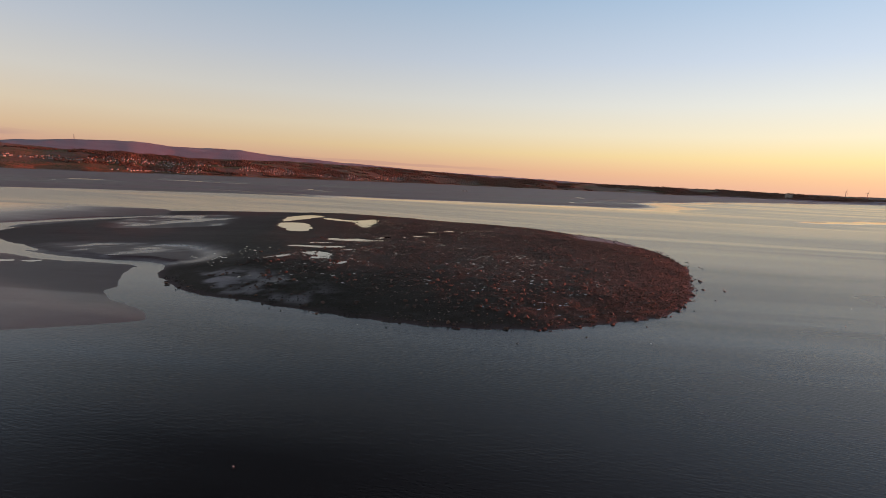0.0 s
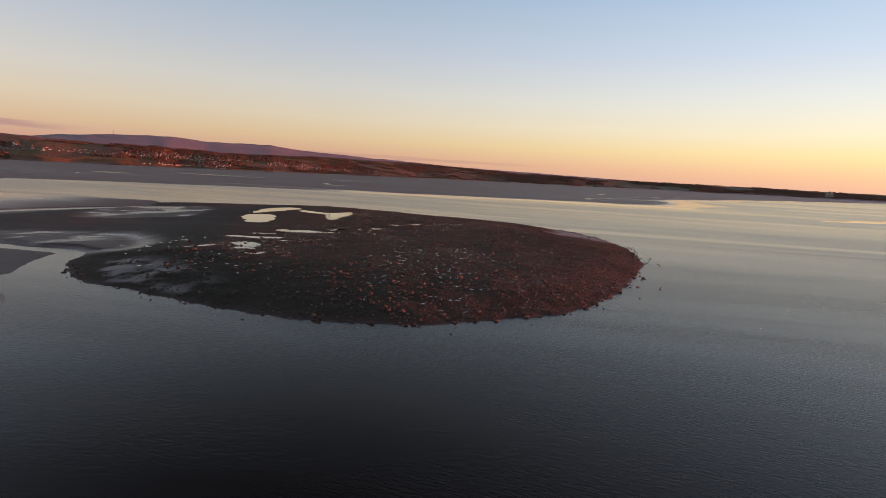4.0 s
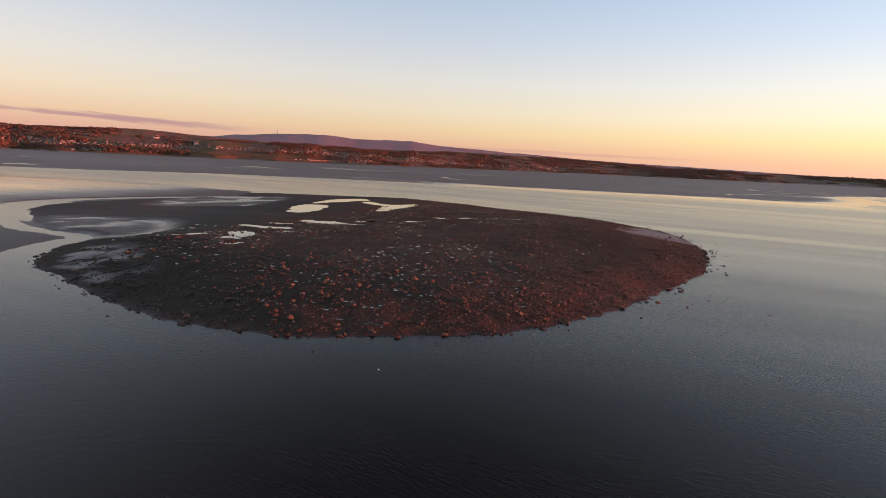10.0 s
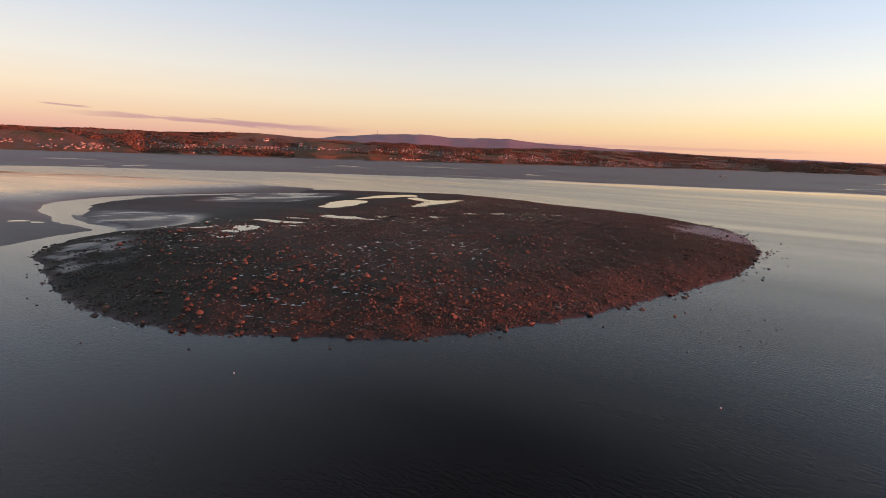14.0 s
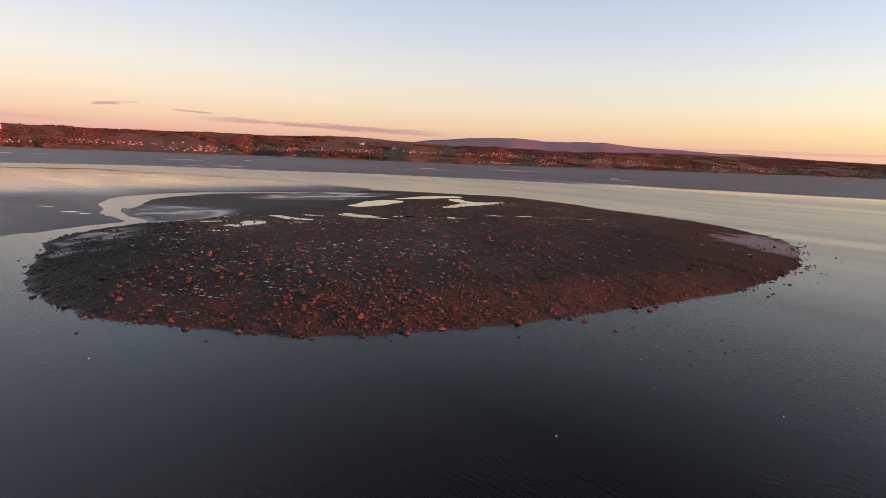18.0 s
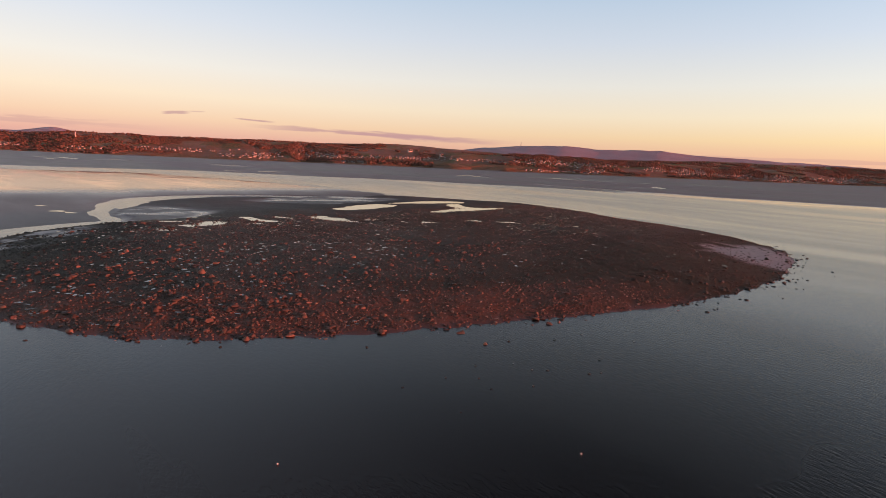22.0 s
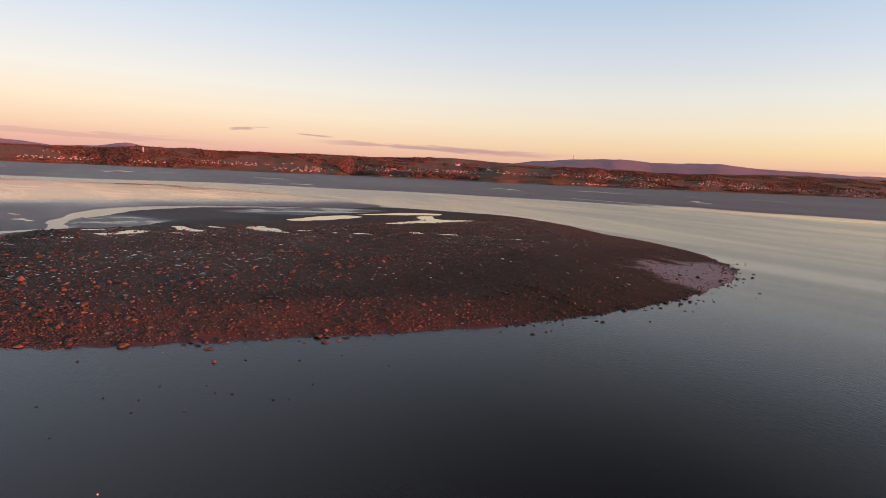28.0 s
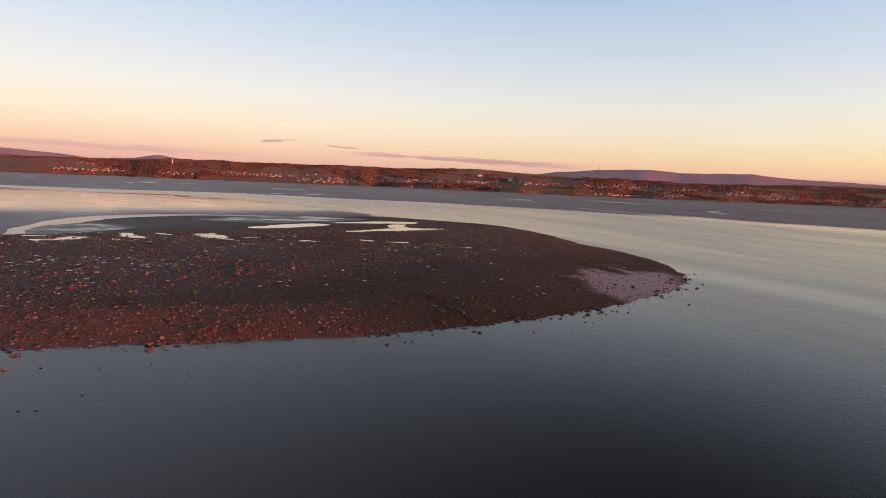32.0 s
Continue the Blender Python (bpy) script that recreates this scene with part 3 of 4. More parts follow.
    weed = step(-6, -3, d_is) * np.clip(step(36, 56, x) * (1 - tip) * np.maximum(step(140, 156, y), step(9, 14, d_is) * step(95, 115, y)) * step(46, 24, d_is) + 0.45 * step(8, -14, x) * step(-38, -28, x) * step(112, 96, y) * step(26, 15, d_is), 0, 1)
    stony = step(0.0, 2.0, d_is) * (1 - 0.75 * bar) * (1 - 0.9 * tip) * (1 - 0.9 * inlet)
    su, sv = ((x + 29) * 0.8 - (y - 91) * 0.6) / 18, ((x + 29) * 0.6 + (y - 91) * 0.8) / 9
    shoulder = step(1.25, 0.55, np.hypot(su, sv)) * step(-0.16, 0.30, fractal(x, y, 3, 15, 3)) * step(0.5, 2.5, d_is)
    # real sand on the tip; on the shoulder, wet pebbles' sky sheen painted pale
    sand_and_sheen = np.maximum(tip * step(-1, 1, d_is) * 0.95, 0.85 * shoulder)
    sheen = np.clip(step(7, 1, d_in) * step(-72, -58, x) + 0.7 * step(-0.1, 0.3, fractal(x + y, 3 * (y - x), 10, 55, 4)) * step(-52, -66, x), 0, 1)
    streaky = step(-0.12, 0.12, fractal(x * 0.5 + y * 0.3, y * 0.8 - x * 0.9, 9, 57, 4))
    mirror = step(75, 45, d_f + 14 * fractal(x, y, 60, 59, 3)) * step(-140, -60, x)
    lobe = step(88, 84, y + 0.06 * (x + 51)) * step(-150, -90, x)
    wet = np.clip(np.where(d_is > 0, np.maximum(np.maximum(inlet * (0.30 + 0.65 * sheen), back * (0.40 + 0.40 * streaky)), np.maximum(0.34 * tip, 0.62 * shoulder)), np.where(d_g > -3, 1.0, np.where(d_f > -5, 0.42 + 0.55 * mirror, np.maximum(0.40 + 0.60 * step(-120, -200, x), 0.56 * lobe)))) * (1 - land), 0, 1)
    outer = step(-5, 25, d_f) * (1 - land)
    # where the foreshore faces the sun and is coloured as if lit red
    sun_reddened = step(-1, 1, d_is) * step(15, 6, d_is) * step(150, 118, y) * step(8, 34, x)
    return z, stony, sand_and_sheen, wet, land, hazed_moor, weed, bracken, outer, sun_reddened


def mesh_object(name, verts, faces, mat, parent=None, smooth=False):
    me = bpy.data.meshes.new(name)
    verts = np.asarray(verts, np.float32)
    faces = np.asarray(faces, np.int32)
    k = faces.shape[1]
    me.vertices.add(len(verts))
    me.vertices.foreach_set("co", verts.ravel())
    me.loops.add(faces.size)
    me.loops.foreach_set("vertex_index", faces.ravel())
    me.polygons.add(len(faces))
    me.polygons.foreach_set("loop_start", np.arange(len(faces), dtype=np.int32) * k)
    if smooth:
        me.polygons.foreach_set("use_smooth", np.ones(len(faces), bool))
    me.update(calc_edges=True)
    me.validate()
    if mat:
        me.materials.append(mat)
    ob = new(name, me)
    ob.parent = parent
    return ob


# ---- ground and water ----
GX, GY = -5.0, 160.0
radii = [0.0]
while radii[-1] < 4850:
    radii.append(radii[-1] + max(0.7, min(60.0, (radii[-1] - 130) * 0.022 if radii[-1] > 130 else 0.7)))
radii = np.array(radii[1:])
SEG = 960
ang = np.arange(SEG) / SEG * 2 * math.pi
rr, aa = np.meshgrid(radii, ang, indexing="ij")
gx, gy = GX + rr * np.sin(aa), GY + rr * np.cos(aa)
gz, g_stony, g_sand_and_sheen, g_wet, g_land, g_hazed_moor, g_weed, g_bracken, g_outer, g_sun_reddened = ground(gx.ravel(), gy.ravel())
i, j = np.meshgrid(np.arange(len(radii) - 1), np.arange(SEG), indexing="ij")
a = i * SEG + j
b = i * SEG + (j + 1) % SEG
quads = np.stack([a, a + SEG, b + SEG, b], -1).reshape(-1, 4)
terrain = mesh_object("ground", np.stack([gx.ravel(), gy.ravel(), gz], -1), quads, M_GROUND, smooth=True)
for key, val in (("stony", g_stony), ("sand_and_sheen", g_sand_and_sheen), ("wet", g_wet), ("land", g_land), ("hazed_moor", g_hazed_moor), ("weed", g_weed), ("bracken", g_bracken), ("outer", g_outer), ("sun_reddened", g_sun_reddened)):
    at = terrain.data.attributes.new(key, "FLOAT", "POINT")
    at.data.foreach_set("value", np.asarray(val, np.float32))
tagged(terrain, "dark stony tidal island, wet brown mudflats and wooded far shore", "ground", kind="structure")
water = mesh_object("water", [(-4900, -4900, 0), (4900, -4900, 0), (4900, 4900, 0), (-4900, 4900, 0)], [(0, 1, 2, 3)], M_WATER)
tagged(water, "calm dark estuary water with fine ripples", "water", kind="structure")


def part(name, verts, faces, mat, parent, label=""):
    return tagged(mesh_object(name, verts, faces, mat, parent), label)


def ico(level):
    bm = bmesh.new()
    bmesh.ops.create_icosphere(bm, subdivisions=level, radius=1.0)
    v = np.array([q.co[:] for q in bm.verts])
    f = np.array([[q.index for q in p.verts] for p in bm.faces])
    bm.free()
    return v, f


def box(cx, cy, z0, sx, sy, sz):
    v = [(cx + sx * a / 2, cy + sy * b / 2, z0 + sz * c) for c in (0, 1) for a, b in ((-1, -1), (1, -1), (1, 1), (-1, 1))]
    return v, [(3, 2, 1, 0), (4, 5, 6, 7), (0, 1, 5, 4), (1, 2, 6, 5), (2, 3, 7, 6), (3, 0, 4, 7)]


# ---- pools on the island ----
for level, ragged, ring in POOLS:
    c = ring.mean(0)
    (x0, y0), (x1, y1) = ring.min(0) - 2, ring.max(0) + 2
    px, py = np.meshgrid(np.arange(x0, x1, 0.8), np.arange(y0, y1, 0.8), indexing="ij")
    wetted = pool_inside(px.ravel(), py.ravel(), ragged, ring).reshape(px.shape) > -0.7
    cells = wetted[:-1, :-1] | wetted[1:, :-1] | wetted[:-1, 1:] | wetted[1:, 1:]
    i, j = np.nonzero(cells)
    w = px.shape[1]
    quads = np.stack([i * w + j, (i + 1) * w + j, (i + 1) * w + j + 1, i * w + j + 1], -1)
    used, flat = np.unique(quads, return_inverse=True)
    vs = np.stack([px.ravel()[used] - c[0], py.ravel()[used] - c[1], np.zeros(len(used))], -1)
    pool = mesh_object("tidal_pool", vs, flat.reshape(-1, 4), M_POOL)
    pool.location = (c[0], c[1], level)
    long = len(ring) == 14
    tagged(pool, "long thin tide pool among dark stones" if long else "still shallow tide pool that mirrors the dusk sky", "tide pool", "pools on the island")

# puddles on the western mud
for x, y, lx, ly, t in ((-84, 109, 2.6, 1.7, 40), (-79, 110.5, 2.4, 1.3, 30), (-101, 109, 2.5, 0.8, 30)):
    k = 22
    rq = np.random.default_rng(abs(int(x * 3 + y)))
    edge = [(math.cos(2 * math.pi * m / k) * lx * rq.uniform(0.6, 1.1), math.sin(2 * math.pi * m / k) * ly * rq.uniform(0.5, 1.2)) for m in range(k)]
    vs = [(0, 0, 0)] + [(u * math.cos(radians(t)) - v * math.sin(radians(t)), u * math.sin(radians(t)) + v * math.cos(radians(t)), 0) for u, v in edge]
    pool = mesh_object("tidal_pool", vs, [(0, 1 + m, 1 + (m + 1) % k) for m in range(k)], M_POOL)
    pool.location = (x, y, float(ground(np.array([float(x)]), np.array([float(y)]))[0][0]) + 0.02)
    tagged(pool, "small tide pool lying on wet mud", "tide pool", "pools on the island")

# small puddles between the stones
rng = np.random.default_rng(5)
pv, pf = [], []
cand = np.stack([rng.uniform(-60, 74, 24000), rng.uniform(80, 270, 24000)], -1)
cd = inside_distance(cand[:, 0], cand[:, 1], R_ISLAND)
clump = value_noise(cand[:, 0], cand[:, 1], 16, 7) * 0.7 + value_noise(cand[:, 0], cand[:, 1], 5, 8) * 0.5
okay = (cd > 7) & ((cand[:, 0] > -27) | (cand[:, 1] < 132)) & (rng.random(len(cand)) < 0.07 + 0.42 * step(0.58, 0.76, clump) * step(48, 20, cand[:, 0]))
pick = cand[okay][:4800]
low_side = (cd > 1.5) & (cd < 7.5) & (cand[:, 0] > 12) & (cand[:, 0] < 54) & (cand[:, 1] < 110) & (value_noise(cand[:, 0], cand[:, 1], 4, 9) > 0.55)
streaks = int(low_side.sum())
pick = np.concatenate([cand[low_side], pick])
pz = ground(pick[:, 0], pick[:, 1])[0]
for q, ((x, y), z) in enumerate(zip(pick, pz)):
    r = 0.09 + 0.46 * rng.random() ** 2.4
    k = 9
    e, t = rng.uniform(0.35, 0.8), rng.uniform(0, 3.14)
    if q < streaks:
        r, e, t = rng.uniform(0.2, 0.65), rng.uniform(0.12, 0.25), rng.uniform(0.4, 0.8)
    base = len(pv)
    for m in range(k):
        q = m / k * 2 * math.pi
        s = r * rng.uniform(0.55, 1.15)
        u, v = s * math.cos(q), e * s * math.sin(q)
        pv.append((x + u * math.cos(t) - v * math.sin(t), y + u * math.sin(t) + v * math.cos(t), z + 0.02 + 0.02 * r))
    pv.append((x, y, z + 0.02 + 0.02 * r))
    pf += [(base + m, base + (m + 1) % k, base + k) for m in range(k)]
tagged(mesh_object("puddles", pv, pf, M_POOL), "small bright puddles left by the tide between the stones", "puddles", kind="stuff")

# ---- boulders and stones ----
ICO1, ICO2, ICO3 = ico(1), ico(2), ico(3)


def rock_shape(seed, fine):
    """An angular boulder about one metre across, its foot a little under z = 0."""
    r = np.random.default_rng(seed)
    v, f = ICO3 if fine else ICO2
    v = v.copy()
    for _ in range(13):
        d = r.normal(size=3)
        d /= np.linalg.norm(d)
        h = v @ d
        cut = r.uniform(0.42, 0.8)
        v -= np.outer(np.maximum(h - cut, 0), d) * 0.97
    v += r.normal(size=v.shape) * (0.012 if fine else 0.04)
    v *= np.array([r.uniform(0.42, 0.62), r.uniform(0.36, 0.5), r.uniform(0.24, 0.36)])
    v[:, 2] += 0.16
    return v, f


SHAPES = [rock_shape(100 + k, False) for k in range(10)]
PEBBLES = []
for k in range(8):
    v, f = ICO1
    v = v * (1 + np.random.default_rng(300 + k).normal(size=(len(v), 1)) * 0.16) * (0.55, 0.42, 0.34)
    v[:, 2] += 0.14
    PEBBLES.append((v, f))
FINE = []
for k in range(10):
    v, f = rock_shape(100 + k, True)
    ob = mesh_object("boulder", v, f, M_ROCK)
    FINE.append(ob.data)
    bpy.data.objects.remove(ob)


DARK = []
for me in FINE:
    dm = me.copy()
    dm.materials.clear()
    dm.materials.append(M_WEEDROCK)
    DARK.append(dm)


def scatter(count, box4, seed):
    r = np.random.default_rng(seed)
    return np.stack([r.uniform(box4[0], box4[1], count), r.uniform(box4[2], box4[3], count)], -1)


def stones(n_try, seed, size_lo, size_hi, density, area=(-62, 92, 64, 292)):
    """Places, heights and sizes for stones whose density, 0 to 1, is a function of place and distance inside the coast."""
    p = scatter(n_try, area, seed)
    d = inside_distance(p[:, 0], p[:, 1], R_ISLAND)
    r = np.random.default_rng(seed + 1)
    keep = r.random(n_try) < density(p[:, 0], p[:, 1], d)
    p, d = p[keep], d[keep]
    z = ground(p[:, 0], p[:, 1])[0]
    size = size_lo + (size_hi - size_lo) * r.random(len(p)) ** 2.2
    return p, np.maximum(z, -0.12), size


def big_density(x, y, d):
    east = step(10, 40, x)
    band = east * step(-1, 1, d) * step(20, 9, d) * step(178, 140, y) * (0.10 + 0.40 * step(0.45, 0.66, value_noise(x, y, 4.5, 96)))
    clumps = step(0.60, 0.70, value_noise(x, y, 4.5, 91) * 0.6 + value_noise(x, y, 23, 92) * 0.4) * step(2, 6, d) * step(60, 36, d) * step(175, 140, y + 40 * step(25, 0, x)) * step(-3, -9, inside_distance(x, y, R_INLET)) * 0.75
    edge = step(-2.4, -0.6, d) * step(3.0, 0.6, d) * 0.55 * step(230, 210, y) * (x > -46) * step(0.25, 0.6, value_noise(x, y, 3.5, 98))
    edge = edge + step(55, 62, x) * step(132, 142, y) * step(-6, -1.5, d) * step(2.5, 0.5, d) * step(0.35, 0.6, value_noise(x, y, 3.0, 97)) * 0.5
    few = 0.035 * (d > 0) * step(-40, -15, x)
    calm = step(-3, -9, inside_distance(x, y, R_INLET))
    return np.clip(band + clumps + edge * calm + few * calm, 0, 1) * 0.56


def small_density(x, y, d):
    inner = step(0, 2, d) * step(-36, -22, x) * (0.40 + 0.60 * step(0.45, 0.68, value_noise(x, y, 9, 95)))
    edge = step(-3.2, -0.6, d) * step(4, 1, d) * 0.9 * (x > -48) * step(0.2, 0.55, value_noise(x, y, 2.5, 99))
    tip = inside_distance(x, y, R_TIP)
    calm = step(-3, -9, inside_distance(x, y, R_INLET))
    su, sv = ((x + 29) * 0.8 - (y - 91) * 0.6) / 18, ((x + 29) * 0.6 + (y - 91) * 0.8) / 9
    bare = 0.35 + 0.65 * step(0.6, 1.25, np.hypot(su, sv))
    return np.clip(inner * calm + edge * calm, 0, 1) * (1 - 0.95 * step(-4, 9, tip)) * step(272, 240, y) * bare


rp, rz, rs = stones(52000, 11, 0.30, 1.2, big_density)
extra = [(37, 117, 1.3), (23, 99, 1.5), (15, 78, 1.3), (58, 110.5, 1.3), (52, 200, 1.6), (69, 199, 1.3), (62, 109.5, 0.8)]
rp = np.concatenate([np.array([q[:2] for q in extra], float), rp])
rz = np.concatenate([np.maximum(ground(np.array([q[0] for q in extra], float), np.array([q[1] for q in extra], float))[0], -0.1), rz])
rs = np.concatenate([np.array([q[2] for q in extra]), rs])
rr2 = np.random.default_rng(77)
turns = rr2.uniform(0, 2 * math.pi, len(rp))
kinds = rr2.integers(0, 10, len(rp))
north = lambda p: (p[:, 0] > 38) & (p[:, 1] + 14 * (value_noise(p[:, 0], p[:, 1], 9, 93) - 0.5) > 146 - 0.5 * (p[:, 0] - 60))
weedy = ((ground(rp[:, 0], rp[:, 1])[6] > 0.35) & (rp[:, 0] > 25)) | north(rp)
order = np.argsort(np.where(np.arange(len(rp)) < len(extra), -99, -rs * 10 + np.hypot(rp[:, 0] - 50, rp[:, 1] - 100) * 0.12))
chosen = order[:300]
for q in chosen:
    mesh = (DARK if weedy[q] else FINE)[kinds[q]]
    ob = new("boulder", mesh)
    ob.matrix_world = Matrix.LocRotScale((rp[q][0], rp[q][1], rz[q] - 0.10 * rs[q]), Euler((0, 0, turns[q])), Vector((rs[q],) * 3))
    if weedy[q]:
        tagged(ob, "dark weed-covered boulder on the island shore", "boulder", "boulders on the island")
    elif rs[q] > 1.6:
        tagged(ob, "large orange-lit boulder standing on the stony island", "boulder", "boulders on the island")
    else:
        tagged(ob, "reddish-brown angular boulder on the stony tidal island", "boulder", "boulders on the island")


def joined_rocks(name, p, z, s, seed, label, shapes, mat):
    r = np.random.default_rng(seed)
    V, F, base = [], [], 0
    for (x, y), zz, ss in zip(p, z, s):
        v, f = shapes[r.integers(0, len(shapes))]
        t = r.uniform(0, 6.28)
        c, sn = math.cos(t), math.sin(t)
        V.append(np.stack([x + ss * (v[:, 0] * c - v[:, 1] * sn), y + ss * (v[:, 0] * sn + v[:, 1] * c), zz + ss * (v[:, 2] - 0.10)], -1))
        F.append(f + base)
        base += len(v)
    return tagged(mesh_object(name, np.concatenate(V), np.concatenate(F), mat), label, "stones", kind="stuff")


rest = order[300:]
lit, dark = rest[~weedy[rest]], rest[weedy[rest]]
joined_rocks("stones", rp[lit], rz[lit], rs[lit], 3, "many reddish-brown rocks strewn over the tidal island", SHAPES, M_ROCK)
joined_rocks("weedy_stones", rp[dark], rz[dark], rs[dark], 4, "dark weed-covered rocks along the island shore", SHAPES, M_WEEDROCK)
sp, sz_, ss_ = stones(170000, 21, 0.13, 0.44, small_density)
w2 = (ground(sp[:, 0], sp[:, 1])[6] > 0.4) | (north(sp) & (np.random.default_rng(23).random(len(sp)) < 0.75))
V0 = PEBBLES
joined_rocks("cobbles", sp[~w2], sz_[~w2], ss_[~w2], 5, "brown cobbles and gravel covering the island", V0, M_PEBBLE)
joined_rocks("weedy_cobbles", sp[w2], sz_[w2], ss_[w2], 6, "dark weedy cobbles at the water's edge", V0, M_WEEDROCK)
# a dense strip of red cobbles above the south-eastern waterline
strip = lambda x, y, d: step(-0.8, 0.8, d) * step(13, 7, d) * step(152, 136, y) * step(12, 34, x) * (0.25 + 0.75 * step(0.35, 0.6, value_noise(x, y, 3.2, 94)))
cp, cz, cs = stones(90000, 25, 0.10, 0.34, strip, (8, 82, 68, 166))
joined_rocks("red_cobbles", cp, cz, cs, 8, "dense strip of reddish cobbles above the waterline", PEBBLES + PEBBLES + SHAPES[:2], M_ROCK)
# single rocks that break the water off the coast
for x, y, d in ((65, 104, 0.4), (65, 100, 0.35), (67, 102, 0.35), (69, 107, 0.4), (73, 110, 0.5), (73.6, 111, 0.45), (67, 107, 0.35), (66, 116, 0.4), (64, 96, 0.4),
                (70, 96, 0.35), (67, 120, 0.4), (72, 122, 0.45), (63, 112, 0.5), (79, 160, 0.5), (80, 171, 0.55), (78, 183, 0.5), (81, 196, 0.8), (65, 231, 0.8), (66, 234, 0.7), (64, 229, 0.9), (67, 231, 0.6), (73, 218, 1.0), (76, 197, 0.7), (75, 194, 0.6), (76, 188, 0.7), (77, 180, 0.8), (79, 181, 0.7), (78, 177, 0.6), (77, 173, 0.7), (82, 191, 0.5), (54, 253, 0.7), (59, 245, 0.6), (62, 238, 0.6), (80, 88, 0.4), (69, 101, 0.4), (71, 104, 0.45), (72, 114, 0.4), (70, 108, 0.4),
                (-5, 72, 0.7), (-9, 73, 0.5), (-21, 79, 0.6), (-23, 80, 0.5), (12, 67, 0.5), (22, 71, 0.6), (33, 78, 0.6), (46, 90, 0.6), (55, 100, 0.6), (74, 145, 0.6)):
    ob = new("sea_rock", DARK[int(x * 7 + y) % 10])
    ob.matrix_world = Matrix.LocRotScale((x, y, -0.08 * d), Euler((0, 0, x)), Vector((0.75 * d, 0.75 * d, 0.6 * d)))
    tagged(ob, "small dark rock breaking the calm water", "rock", "rocks off the shore")

# small white mooring floats
fv, ff = ICO2
for x, y in ((79, 97), (67, 83), (30, 69), (-12.5, 35.4)):
    ob = mesh_object("mooring_float", fv * np.array([0.058, 0.058, 0.05]), ff, M_WHITE, smooth=True)
    ob.location = (x, y, 0.06)
    tagged(ob, "small white mooring float on dark water", "float", "floats on the water")

# ---- far shore: woods, hedges and towns ----


def far_place(az, off):
    """A place on the far land: bearing from the flight, and metres behind the shoreline."""
    sh = table(SHORE, az) * (1 + 0.05 * fractal(az * 30, az * 0, 90, 61, 3))
    r = sh + off
    return CX + r * np.sin(np.radians(az)), CY + r * np.cos(np.radians(az))


# towns: bearings from and to, heights in degrees from and to at which they show above the shore, how many
TOWNS = ((-84.2, -78.6, 0.10, -0.10, 46), (-82.8, -80.7, 0.53, 0.45, 5), (-75.4, -72.3, 0.06, -0.11, 16), (-70, -63, 0.26, 0.08, 46), (-63, -58.5, 0.05, -0.33, 46), (-62.2, -61, 0.44, 0.32, 4), (-60, -57.2, 0.25, -0.2, 34),
         (-55.7, -51.6, 0.60, 0.0, 60), (-52.6, -48.7, 0.32, 0.09, 40), (-51.6, -48.7, -0.24, -0.4, 18), (-48.7, -40.5, 0.40, 0.18, 62), (-45, -40, 0.6, 0.3, 20), (-39.8, -33, 0.52, 0.30, 64), (-32.5, -28, 0.66, 0.2, 54),
         (-32.5, -25, -0.30, -0.48, 50), (-28, -24.6, 0.6, -0.3, 70), (-24.7, -22.3, 0.50, 0.35, 16), (-21, -15.4, 0.42, 0.05, 80), (-18, -13, 0.08, -0.12, 40), (-14.3, -9, 0.12, -0.36, 60), (-10.8, -3.8, 0.12, -0.36, 110), (-5.5, 4, 0.25, -0.25, 130),
         (0.5, 4, 0.05, -0.2, 40), (6, 7, -0.42, -0.48, 6), (8.6, 10.6, -0.40, -0.48, 14), (27, 33.3, -0.28, -0.38, 40))
rh = np.random.default_rng(41)
b_az, b_el = [], []
for az0, az1, e0, e1, count in TOWNS:
    u, v = rh.random(count), rh.random(count)
    rows = np.round(v * max(1, abs(e0 - e1) / 0.085)) / max(1, abs(e0 - e1) / 0.085)
    b_az += list(az0 + (az1 - az0) * u)
    b_el += list(e0 + (e1 - e0) * np.clip(rows + rh.normal(0, 0.05, count), 0, 1))
b_az, b_el = np.array(b_az), np.array(b_el)
reach = np.linspace(30, 1500, 84)
hx, hy = far_place(np.repeat(b_az, 84), np.tile(reach, len(b_az)))
rise = ground(hx, hy)[0].reshape(-1, 84)
seen_el = np.degrees(np.arctan2(rise - 18.5, np.hypot(hx - CX, hy - CY).reshape(-1, 84)))
which = np.where((seen_el >= b_el[:, None]).any(1), (seen_el >= b_el[:, None]).argmax(1), 20)
take = np.arange(len(b_az)) * 84 + which
spots = list(zip(hx[take].tolist(), hy[take].tolist(), b_az.tolist()))
hz = ground(hx[take], hy[take])[0]

rt = np.random.default_rng(31)
n_t = 150000
t_az, t_off = rt.uniform(-98, 44, n_t), 25 + 1250 * rt.random(n_t) ** 1.25
tx, ty = far_place(t_az, t_off)
wood = value_noise(tx, ty, 260, 33) * 0.55 + value_noise(tx, ty, 70, 34) * 0.45
ridge = np.interp(t_az, (-98, -74, -68, -52, -47, -20, 44), (0.55, 0.52, 0.34, 0.32, 0.50, 0.46, 0.42))
ridge = np.where(t_off > 350, ridge, np.where(t_az < -58, 0.56, 0.45))
on_bluff = (np.abs(t_az + 47) < 5) & (t_off < 160)
